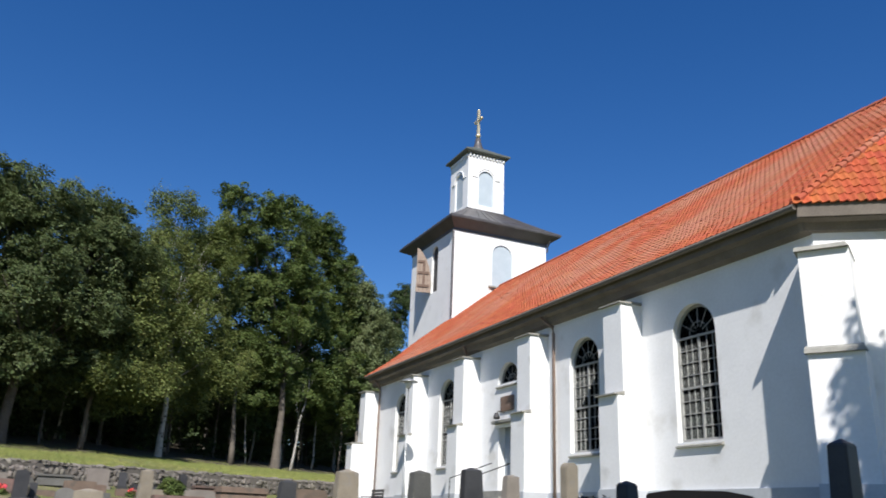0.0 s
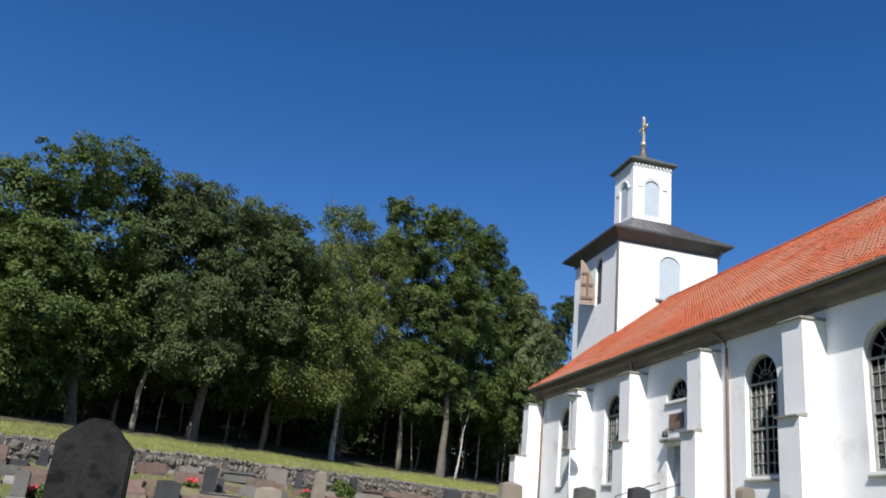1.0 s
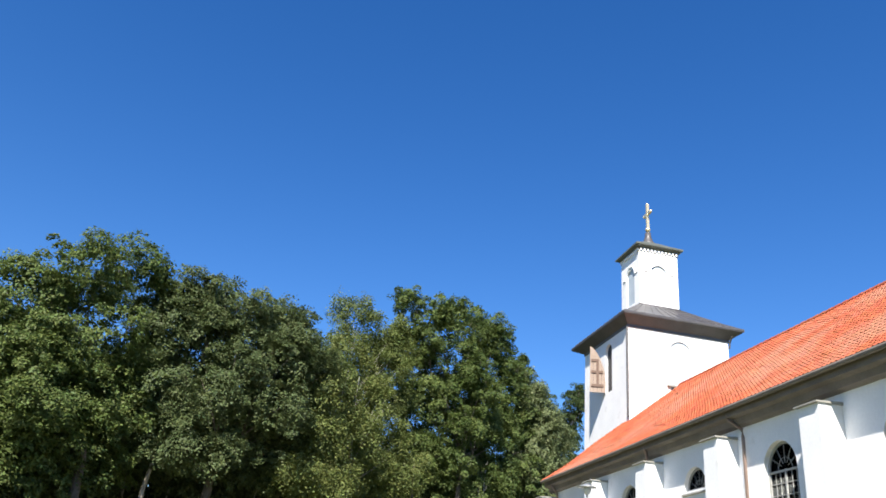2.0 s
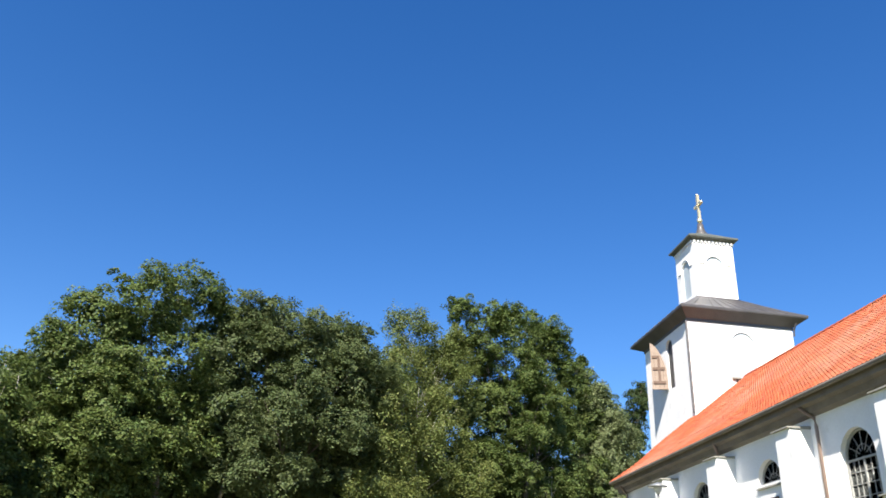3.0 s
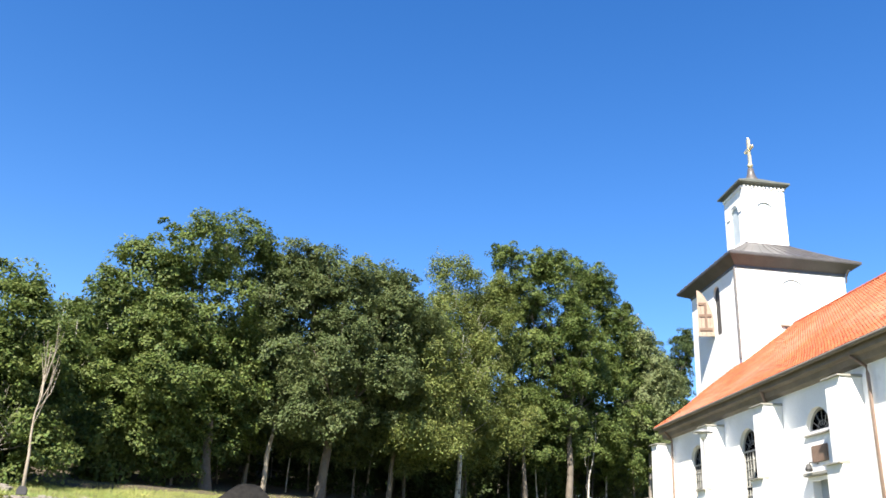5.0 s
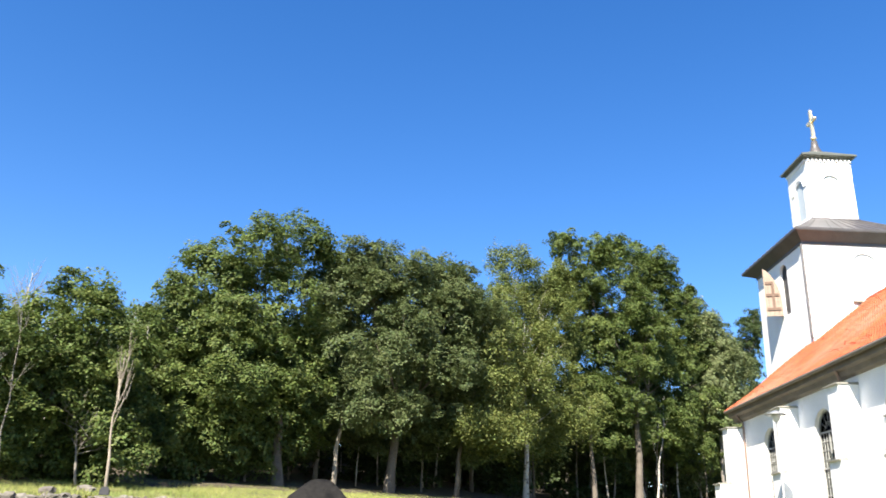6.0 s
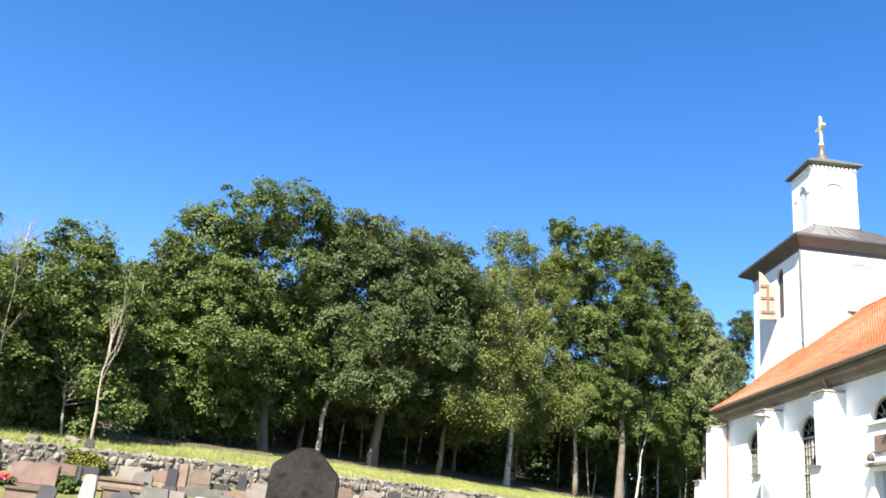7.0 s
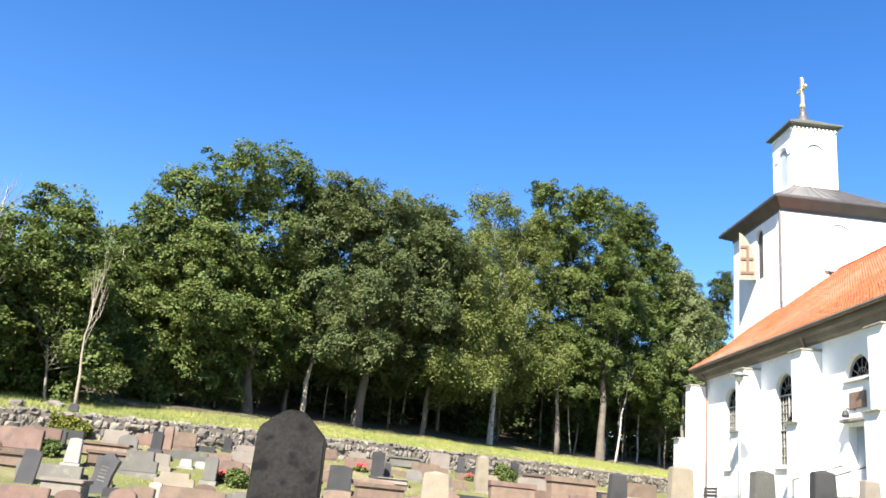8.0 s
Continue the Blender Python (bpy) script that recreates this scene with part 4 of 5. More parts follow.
# ---- leaves, trees and shrubs ----
def leaf_cloud(name, lobes, mat, parent, seed, leaf=0.088, per=88, dens=1.5, droop=1.0, spread=0.25, label=""):
    """Sprays of single leaves over the skin of several overlapping lobes (x, y, z, radius, half height): each spray is a shallow, drooping dish that catches the light above and shades what lies below."""
    rs = np.random.RandomState(seed)
    points, turns, rays = [], [], []
    for x, y, z, r, h in lobes:
        n = max(8, int(dens * 4 * math.pi * r * (0.4 * r + 0.6 * h)))
        d = rs.normal(size=(n, 3)) + np.array([0, 0, 0.12])
        d /= np.linalg.norm(d, axis=1)[:, None]
        shell = np.where(rs.rand(n, 1) < 0.2, rs.uniform(0.35, 0.75, (n, 1)), rs.uniform(0.78, 1.06, (n, 1))) * (1 + 0.2 * np.sin(9 * d[:, :1] + seed) * np.cos(4 * d[:, 2:] + x))
        c = np.array([x, y, z]) + d * shell * np.array([r, r, h])
        up = 0.5 * d + np.array([0, 0, 0.75]) + rs.normal(size=(n, 3)) * 0.28
        up /= np.linalg.norm(up, axis=1)[:, None]
        a = np.cross(up, rs.normal(size=(n, 3)))
        a /= np.linalg.norm(a, axis=1)[:, None]
        b = np.cross(up, a)
        wide = (2.1 * spread * rs.uniform(0.55, 1.4, n))[:, None, None]
        rad, ang = np.sqrt(rs.rand(n, per, 1)), rs.uniform(0, 2 * math.pi, (n, per, 1))
        ray = a[:, None] * np.cos(ang) + b[:, None] * np.sin(ang) * 0.75
        sag = -0.34 * rad ** 2 * wide * droop + rs.normal(size=(n, per, 1)) * 0.17 * wide * droop
        points.append((c[:, None] + ray * rad * wide + up[:, None] * sag).reshape(-1, 3))
        turns.append((up[:, None] + ray * rad * 0.5).reshape(-1, 3))
        rays.append(ray.reshape(-1, 3))
    p, nrm, ray = np.concatenate(points), np.concatenate(turns), np.concatenate(rays)
    n = len(p)
    nrm = nrm + rs.normal(size=(n, 3)) * 0.42
    nrm /= np.linalg.norm(nrm, axis=1)[:, None]
    t = ray + rs.normal(size=(n, 3)) * 0.7
    t -= nrm * (t * nrm).sum(1)[:, None]
    t /= np.linalg.norm(t, axis=1)[:, None]
    b = np.cross(nrm, t)
    s = leaf * rs.uniform(0.55, 1.25, (n, 1))
    q = np.stack([p - t * s, p - b * s * 0.55 + t * s * 0.1, p + t * s, p + b * s * 0.55 + t * s * 0.1], 1)
    ob = new(name, quads(name, q, mat))
    ob.parent = parent
    return tagged(ob, label)


def limbs(bm, base, lobes, r0, rng, lean=0.0, fork=0.45, sides=8, top_share=0.8):
    """A tapered trunk that bends a little, and a limb to each lobe."""
    base = Vector(base)
    high = max(l[2] for l in lobes)
    mean = Vector((sum(l[0] for l in lobes) / len(lobes), sum(l[1] for l in lobes) / len(lobes), 0))
    top = Vector((base.x * 0.35 + mean.x * 0.65, base.y * 0.35 + mean.y * 0.65, base.z + (high - base.z) * top_share))
    n = 9
    pts = []
    for k in range(n):
        t = k / (n - 1)
        p = base.lerp(top, t)
        p.x = base.x + (top.x - base.x) * t ** 1.6
        p.y = base.y + (top.y - base.y) * t ** 1.6
        if k:
            p += Vector((rng.uniform(-1, 1), rng.uniform(-1, 1), 0)) * r0 * 0.5
        pts.append(p)
    rad = [r0 * (1.2 if k == 0 else 1) * (1 - 0.88 * (k / (n - 1)) ** 0.9) for k in range(n)]
    tube(bm, [pts[0] - Vector((0, 0, 0.4))] + pts, [rad[0] * 1.12] + rad, sides)
    for x, y, z, r, h in lobes:
        if z < base.z + 0.42 * (high - base.z):
            continue
        end = Vector((x, y, z))
        t = min(max(((z - base.z) / (top.z - base.z)) * 0.62, fork * 0.6), 0.92)
        i = t * (n - 1)
        s = pts[int(i)].lerp(pts[min(int(i) + 1, n - 1)], i - int(i))
        mid = s.lerp(end, 0.5) + Vector((rng.uniform(-0.4, 0.4), rng.uniform(-0.4, 0.4), -0.35))
        k = r0 * (1 - 0.8 * t) * 0.42
        tube(bm, [s, s.lerp(mid, 0.5) + Vector((0, 0, -0.1)), mid, end], [k, k * 0.8, k * 0.6, k * 0.2], 6)
        for _ in range(3):
            e = end + Vector((rng.uniform(-r, r), rng.uniform(-r, r), rng.uniform(-h * 0.4, h))) * 0.8
            tube(bm, [mid, mid.lerp(e, 0.55) + Vector((0, 0, 0.2)), e], [k * 0.5, k * 0.32, k * 0.08], 5)


def tree(name, base, lobes, r0, leaves, wood, seed, label, **more):
    t = thing(name, label, "tree", "trees of the wood")
    base = (base[0], base[1], ground_z(*base))
    bm = bmesh.new()
    limbs(bm, base, lobes, r0, random.Random(seed), top_share=more.pop("top_share", 0.8))
    part("trunk", bm, wood, t, "", True)
    leaf_cloud("crown", ruffled(lobes, seed, more.pop("ruffle", 0.55)), leaves, t, seed, **more)
    return t


T2 = [(-15.3, 29.9, 8.9, 1.4, 1.7), (-14.4, 31.1, 10.6, 1.2, 1.6), (-13.3, 30.3, 8.5, 1.4, 1.9), (-14.3, 30.4, 6.7, 1.9, 1.9), (-13.3, 32.6, 7.2, 1.2, 1.7), (-14.6, 31.7, 4.7, 1.5, 1.2), (-12.2, 30.4, 4.9, 1.2, 1.2), (-15.5, 28.3, 5.7, 1.8, 2.1), (-15.4, 27.8, 7.8, 1.3, 1.6)]
T3 = [(-11.5, 37.1, 13.6, 1.8, 1.5), (-9.3, 37.1, 14.8, 2.0, 1.5), (-7.9, 39.7, 16.6, 1.6, 1.4), (-12.3, 37.3, 11.5, 2.2, 2.1), (-9.0, 38.2, 12.1, 2.8, 2.4), (-6.6, 41.5, 15.0, 1.3, 1.6), (-12.9, 36.7, 9.0, 1.9, 2.1), (-9.7, 36.7, 8.6, 3.0, 2.4), (-12.6, 36.8, 6.7, 1.6, 1.6), (-7.6, 39.2, 9.3, 2.0, 2.3), (-10.9, 37.4, 5.9, 1.9, 1.2)]
T4 = [(-3.2, 41.2, 15.8, 2.2, 1.4), (-5.1, 41.4, 13.9, 2.1, 1.8), (-1.8, 42.8, 14.4, 3.0, 2.3), (0.4, 43.3, 15.1, 1.7, 1.7), (-5.5, 40.6, 10.8, 2.3, 2.2), (-2.1, 44.0, 11.3, 3.6, 2.6), (1.2, 44.4, 12.5, 1.7, 2.4), (-3.7, 40.6, 8.3, 2.6, 1.4), (-0.5, 43.5, 8.9, 2.5, 1.7), (-5.5, 42.1, 7.8, 1.5, 1.2)]
T5 = [(4.4, 49.4, 18.9, 1.5, 1.6), (3.5, 47.5, 15.7, 1.3, 1.9), (5.7, 50.0, 16.5, 1.5, 2.0), (4.0, 48.6, 12.9, 1.7, 1.9), (6.3, 48.4, 13.3, 1.7, 1.7), (3.2, 45.0, 9.2, 1.5, 1.4), (5.9, 49.2, 10.0, 1.9, 1.8), (7.8, 50.2, 11.3, 1.4, 1.4)]
T6 = [(9.2, 52.8, 21.4, 2.1, 1.4), (12.4, 54.6, 21.9, 2.0, 1.5), (16.5, 58.3, 22.1, 1.7, 1.4), (8.8, 53.0, 18.7, 1.7, 1.7), (12.6, 55.0, 18.7, 2.6, 2.0), (16.6, 57.9, 18.8, 2.1, 2.3), (10.4, 54.1, 15.0, 2.3, 2.1), (15.9, 59.6, 15.6, 3.3, 2.8), (19.2, 60.9, 16.2, 1.8, 2.7), (11.4, 54.1, 11.6, 2.3, 1.8), (16.9, 58.0, 11.5, 2.1, 1.9)]
T7 = [(25.8, 75.0, 19.8, 2.2, 3.1), (27.7, 75.4, 15.7, 2.3, 3.4), (30.5, 77.4, 22.9, 1.1, 1.8), (30.4, 78.5, 20.5, 1.7, 2.4), (23.5, 71.9, 14.7, 2.1, 3.2), (32.2, 79.7, 25.2, 0.7, 1.3)]

# lower and inner boughs
T2 += [(-14.9, 31.3, 4.7, 1.5, 1.2), (-13.8, 32.5, 4.4, 1.5, 1.1), (-16.2, 30.4, 4.4, 1.7, 1.5), (-12.4, 31.8, 8.3, 0.8, 1.2)]
T3 += [(-11.6, 37.0, 4.8, 1.8, 1.2), (-9.6, 38.3, 5.8, 2.4, 1.4), (-7.7, 40.1, 6.8, 1.9, 1.6), (-12.8, 36.3, 7.8, 1.4, 1.6), (-6.8, 40.9, 7.5, 1.5, 1.3)]
T4 += [(-2.2, 43.7, 7.3, 2.3, 1.2), (0.8, 45.7, 7.4, 2.1, 1.4), (2.3, 46.4, 10.2, 1.6, 2.0), (2.1, 45.6, 14.1, 1.1, 1.3)]
T5 += [(2.8, 45.6, 7.8, 1.6, 1.4), (6.4, 50.7, 8.1, 1.6, 1.2), (8.5, 49.8, 9.5, 1.8, 1.5), (5.0, 46.9, 10.9, 2.0, 1.7), (3.1, 45.0, 13.7, 1.3, 1.6), (7.0, 51.2, 17.0, 1.3, 1.8), (2.2, 44.6, 9.5, 1.3, 1.6)]
T6 += [(11.0, 54.1, 9.6, 2.0, 1.6), (14.8, 55.8, 10.3, 2.5, 1.8), (19.5, 59.8, 12.0, 2.2, 2.7), (21.3, 61.7, 10.7, 1.8, 2.8), (13.7, 58.1, 14.5, 2.5, 2.1), (19.1, 59.9, 20.0, 1.1, 1.8), (16.1, 60.1, 22.1, 2.2, 1.8), (10.4, 52.5, 19.9, 1.7, 1.5), (20.2, 60.8, 14.4, 1.8, 2.3), (18.8, 59.8, 8.9, 2.2, 1.3)]
T7 += [(27.6, 77.4, 12.6, 2.3, 2.9), (25.7, 76.7, 11.2, 2.3, 2.3), (29.3, 77.0, 18.3, 2.3, 2.9)]

T5 += [(7.4, 51.4, 18.3, 1.5, 1.8), (7.5, 51.0, 15.4, 1.6, 2.0), (5.5, 50.9, 14.8, 1.6, 2.0)]
T6 += [(13.9, 53.9, 17.2, 1.5, 1.5), (14.8, 55.6, 14.6, 1.5, 1.5), (10.7, 53.3, 17.6, 1.9, 1.9), (9.2, 54.7, 14.5, 2.0, 2.0), (15.2, 58.6, 22.7, 2.1, 1.6), (18.2, 60.5, 16.9, 2.2, 2.5), (13.1, 58.0, 16.6, 2.3, 2.1)]
T4 += [(-0.8, 44.1, 16.2, 1.7, 1.4), (-4.1, 40.9, 14.9, 1.6, 1.3), (1.8, 47.4, 15.2, 1.3, 1.5)]
T4 += [(0.7, 41.5, 13.7, 1.6, 1.3), (0.6, 41.0, 10.8, 1.7, 1.4), (-4.3, 40.8, 14.3, 1.5, 1.3), (-1.6, 40.5, 12.3, 1.7, 1.3), (2.4, 43.4, 13.2, 1.5, 1.4), (-2.8, 39.9, 10.5, 1.6, 1.3)]
T4 += [(1.1, 43.0, 10.5, 1.6, 1.2)]
T5 += [(2.0, 43.5, 8.2, 1.7, 1.3), (3.0, 43.9, 9.9, 1.6, 1.4), (4.0, 44.8, 8.0, 1.6, 1.3), (2.3, 43.9, 12.2, 1.5, 1.4)]
T6 += [(13.1, 53.4, 13.9, 1.5, 1.4), (11.8, 53.2, 15.6, 1.5, 1.4), (14.3, 54.1, 16.5, 1.5, 1.4)]
T2 += [(-15.5, 30.2, 6.9, 1.2, 1.1), (-12.8, 31.5, 5.6, 1.1, 0.9), (-12.6, 32.7, 6.6, 1.2, 1.0)]
T3 += [(-11.2, 35.2, 5.8, 1.3, 0.9), (-9.9, 36.2, 6.8, 1.4, 1.0)]
T2 += [(-14.3, 29.7, 6.9, 1.1, 0.9), (-13.5, 30.7, 6.1, 1.1, 0.8)]
T3 += [(-12.7, 35.3, 7.6, 1.3, 0.9), (-10.3, 36.6, 7.7, 1.4, 0.9), (-8.5, 37.6, 8.2, 1.3, 1.0)]
T4 += [(-4.0, 40.8, 9.3, 1.4, 0.9), (-5.5, 40.6, 10.1, 1.4, 1.0)]
T8 = [(20.4, 60.7, 17.9, 1.6, 2.0), (21.4, 60.3, 16.6, 1.5, 2.2), (20.7, 60.6, 14.4, 2.0, 2.4), (22.4, 61.0, 15.5, 1.6, 2.4), (21.6, 60.2, 12.3, 2.0, 2.2), (20.0, 60.8, 20.1, 1.0, 1.3)]
T2 = [(x, y, z - 0.3, r, h) for x, y, z, r, h in T2]

# smaller lobes over the large ones break up the outline
def ruffled(lobes, seed, share=0.55):
    r = random.Random(seed)
    out = list(lobes)
    for x, y, z, a, h in lobes:
        for _ in range(4):
            p, q = r.uniform(0, 2 * math.pi), r.uniform(-0.35, 1.2)
            k = r.uniform(0.3, share)
            out.append((x + a * 0.85 * math.cos(p) * math.cos(q), y + a * 0.85 * math.sin(p) * math.cos(q), z + h * 0.85 * math.sin(q), a * k, h * k))
    return out


T1 = [(-18.9, 30.8, 10.7, 1.1, 1.1), (-19.6, 30.3, 9.4, 1.4, 1.5), (-18.2, 31.0, 9.0, 1.1, 1.3), (-18.7, 30.5, 7.4, 1.5, 1.4), (-19.8, 29.6, 6.6, 1.6, 1.6), (-17.6, 31.0, 6.0, 1.2, 1.2), (-18.4, 30.3, 4.9, 1.6, 1.0)]
tree("oak_tree", (-18.6, 31.2), T1, 0.2, oak_leaf, bark, 30, "green broadleaf tree beside pale leaning stems", leaf=0.085, per=85)
tree("oak_tree", (-14.4, 31.6), T2, 0.22, oak_leaf, bark, 31, "tall dark green broadleaf tree at the edge of the wood", leaf=0.085, per=85)
tree("oak_tree", (-7.4, 39.0), T3, 0.27, oak_leaf, bark, 32, "large spreading green oak tree with a ragged crown")
tree("ash_tree", (-2.4, 42.6), T4, 0.28, ash_leaf, bark, 33, "broad grey-green tree with fine dense foliage", leaf=0.08, per=95)
tree("birch_tree", (5.2, 47.9), T5, 0.18, birch_leaf, birch_bark, 34, "slender white-stemmed birch with hanging yellowish foliage", leaf=0.075, per=95, droop=2.0, spread=0.27, top_share=0.72)
tree("oak_tree", (13.2, 53.8), T6, 0.28, oak_leaf, bark, 35, "tall open-crowned oak tree with sky showing through", dens=1.15)
tree("ash_tree", (21.0, 60.5), T8, 0.16, pale_leaf, dead_bark, 37, "pale grey-green tree at the far end of the wood", leaf=0.1, per=80, droop=1.5)
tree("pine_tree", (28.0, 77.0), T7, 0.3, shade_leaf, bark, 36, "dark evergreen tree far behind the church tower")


def back_tree(x, y, s, turn, master):
    return copy_thing(master, pose(x, y, ground_z(x, y), 0, 0, turn) @ Matrix.Diagonal((s, s, s, 1)))


def generic_tree(seed, leaves, wood, h=11.0, label=""):
    """A wood tree at the origin, to be copied."""
    r = random.Random(seed)
    lobes = []
    for k in range(13):
        z = h * (0.30 + 0.62 * k / 12)
        reach = 2.3 * math.sin(math.pi * (0.18 + 0.72 * k / 12)) + 0.3
        p = r.uniform(0, 6.28)
        q = r.uniform(1.5, 2.2) * (1 - 0.35 * k / 12)
        lobes.append((reach * math.cos(p), reach * math.sin(p), z, q, q * 0.75))
    t = thing("wood_tree", label, "tree", "trees deep in the wood")
    bm = bmesh.new()
    limbs(bm, (0, 0, 0), lobes, 0.2, r, sides=6)
    part("trunk", bm, wood, t, "", True)
    leaf_cloud("crown", lobes, leaves, t, seed, leaf=0.15, per=48, dens=1.0, spread=0.36)
    return t


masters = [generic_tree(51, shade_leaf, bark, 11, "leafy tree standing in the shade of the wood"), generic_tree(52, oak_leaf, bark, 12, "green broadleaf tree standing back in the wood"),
           generic_tree(53, ash_leaf, dead_bark, 10, "pale-stemmed tree standing in the shade of the wood")]
wood_rng = random.Random(9)
spots = []
for row, u in enumerate((40.5, 44.5, 49.0, 54.0, 60.0)):
    for k in range(17):
        v = -22 + k * 5.4 + (row % 2) * 2.6 + wood_rng.uniform(-1.2, 1.2)
        spots.append((u + wood_rng.uniform(-1, 1), v, row))
for i, (u, v, row) in enumerate(spots):
    x, y = from_uv(u, v)
    s = wood_rng.uniform(0.75, 0.98) * (0.82 if row == 0 else 1.0) * (0.62 if v < 12 else 1.0)
    if i < 3:
        masters[i].matrix_basis = pose(x, y, ground_z(x, y), 0, 0, 40 * i) @ Matrix.Diagonal((0.9, 0.9, 0.9, 1))
    else:
        c = copy_thing(masters[i % 3], pose(x, y, ground_z(x, y), 0, 0, wood_rng.uniform(0, 360)))
        c.scale = (s, s, s)


def undergrowth(name, label, u0, u1, h0, h1, n, seed, leaf, per):
    r = random.Random(seed)
    lobes = []
    for k in range(n):
        u, v = r.uniform(u0, u1), -30 + 100 * (k + r.random()) / n
        x, y = from_uv(u, v)
        h = r.uniform(h0, h1)
        lobes.append((x, y, ground_z(x, y) + h * 0.5, r.uniform(1.2, 2.2), h * 0.55))
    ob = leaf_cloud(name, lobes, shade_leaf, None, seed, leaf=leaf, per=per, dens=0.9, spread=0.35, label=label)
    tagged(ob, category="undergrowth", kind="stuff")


undergrowth("undergrowth", "leafy undergrowth between the tree stems, coloured dark for the shade", 40, 50, 0.8, 2.4, 90, 91, 0.14, 22)
undergrowth("thicket", "dense thicket closing the wood behind, coloured dark for deep shade", 54, 66, 5.0, 8.0, 120, 92, 0.3, 22)


def bare_stem(x, y, tip, r0, wood, label, seed, twigs=14, low=0.5, rise=(0.7, 1.8), reach=0.5, thick=0.013):
    """A thin stem with bare side branches that fork once more."""
    r = random.Random(seed)
    t = thing("bare_tree", label, "tree", "bare stems at the wood's edge")
    bm = bmesh.new()
    a, b = Vector((x, y, ground_z(x, y) - 0.2)), Vector(tip)
    pts = [a.lerp(b, k / 6) + Vector((r.uniform(-0.08, 0.08), r.uniform(-0.08, 0.08), 0)) * (k > 0) for k in range(7)]
    tube(bm, pts, [r0 * (1 - 0.85 * k / 6) for k in range(7)], 7)
    part("trunk", bm, wood, t, "", True)
    for k in range(twigs):
        i = r.uniform(low, 0.96) * 6
        s = pts[int(i)].lerp(pts[int(i) + 1], i - int(i))
        e = s + Vector((r.uniform(-reach, reach), r.uniform(-reach, reach), r.uniform(*rise)))
        m = s.lerp(e, 0.45) + Vector((r.uniform(-0.15, 0.15), 0, 0))
        bm = bmesh.new()
        tube(bm, [s, m, e], [thick, thick * 0.75, thick * 0.3], 5)
        for q in range(2):
            f = m + (e - m) * r.uniform(0.4, 0.9) + Vector((r.uniform(-0.35, 0.35), r.uniform(-0.35, 0.35), r.uniform(0.1, 0.5))) * reach * 1.6
            tube(bm, [m.lerp(e, 0.3 * q), f], [thick * 0.6, thick * 0.25], 4)
        part("branch", bm, wood, t)
    return t


bare_stem(-11.46, 29.13, (-11.72, 29.1, 6.9), 0.07, pale_stem, "leaning bare grey tree stem with upright twigs", 3, 9, 0.55, (1.0, 2.2), 0.42, 0.014)
bare_stem(-14.41, 26.65, (-14.79, 26.45, 7.05), 0.038, dead_bark, "thin pale leaning stem at the edge of the wood", 13, 4, 0.5, (0.3, 0.9))
bare_stem(-14.32, 27.04, (-14.53, 26.93, 8.66), 0.038, dead_bark, "thin pale leaning stem at the edge of the wood", 14, 5, 0.45, (0.3, 1.0))
bare_stem(-12.9, 30.0, (-13.6, 29.9, 6.4), 0.06, dead_bark, "dead grey sapling with bare side branches", 15, 18, 0.3, (0.1, 0.9), 1.1, 0.018)
bare_stem(-5.0, 40.6, (-4.9, 40.9, 10.5), 0.15, pale_stem, "pale tree stem in the shade of the wood", 4, 4)
bare_stem(14.3, 54.2, (15.3, 54.8, 11.0), 0.085, birch_bark, "thin leaning white birch stem", 5, 5)
bare_stem(1.1, 45.0, (1.5, 45.2, 10.5), 0.17, bark, "thick dark tree stem in the shade", 6, 3)
bare_stem(9.8, 51.2, (9.7, 51.6, 11.0), 0.2, bark, "thick dark tree stem in the shade", 7, 3)
bare_stem(-19.7, 36.8, (-20.0, 36.9, 12.6), 0.12, dead_bark, "bare grey crown of a thin tree", 8, 90, 0.62, (0.6, 1.6), 1.0, 0.014)

# slender saplings in the shade between the large trunks
sapling_rng = random.Random(17)
for k in range(46):
    u, v = sapling_rng.uniform(36.5, 44.0), -4 + 60 * (k + sapling_rng.random()) / 46
    x, y = from_uv(u, v)
    bare_stem(x, y, (x + sapling_rng.uniform(-0.7, 0.7), y + sapling_rng.uniform(-0.3, 0.3), ground_z(x, y) + sapling_rng.uniform(6, 9)), sapling_rng.uniform(0.035, 0.085),
              sapling_rng.choice((bark, dead_bark, birch_bark)), "slender sapling stem in the shade of the wood", 200 + k, 4, 0.3, (0.3, 1.2), 0.8)

# trees behind and beside the viewer, which shade the near stones and dapple the chancel
shade = [(3.6, -3.4, 11.5, 2.6, 2.0), (6.2, -2.2, 12.0, 2.6, 2.0), (1.0, -4.2, 13.0, 2.6, 2.0), (3.0, -0.5, 10.2, 1.7, 1.1), (4.4, 0.3, 10.4, 1.2, 0.9)]
tree("oak_tree", (1.0, -6.0), shade, 0.35, oak_leaf, bark, 61, "spreading oak tree shading part of the churchyard")
dapple = [(12.05, 1.7, 11.2, 1.9, 1.6), (13.35, 0.4, 9.8, 1.8, 1.6), (11.45, 0.3, 12.2, 1.6, 1.4), (13.95, 1.5, 12.0, 1.5, 1.4), (13.15, 2.1, 8.4, 1.2, 1.0), (12.15, 1.0, 8.2, 1.4, 1.1), (9.85, 2.8, 9.9, 0.9, 0.8), (10.45, 2.5, 11.0, 0.8, 0.7), (9.25, 2.7, 9.2, 0.8, 0.6), (10.85, 1.9, 12.6, 0.9, 0.7)]
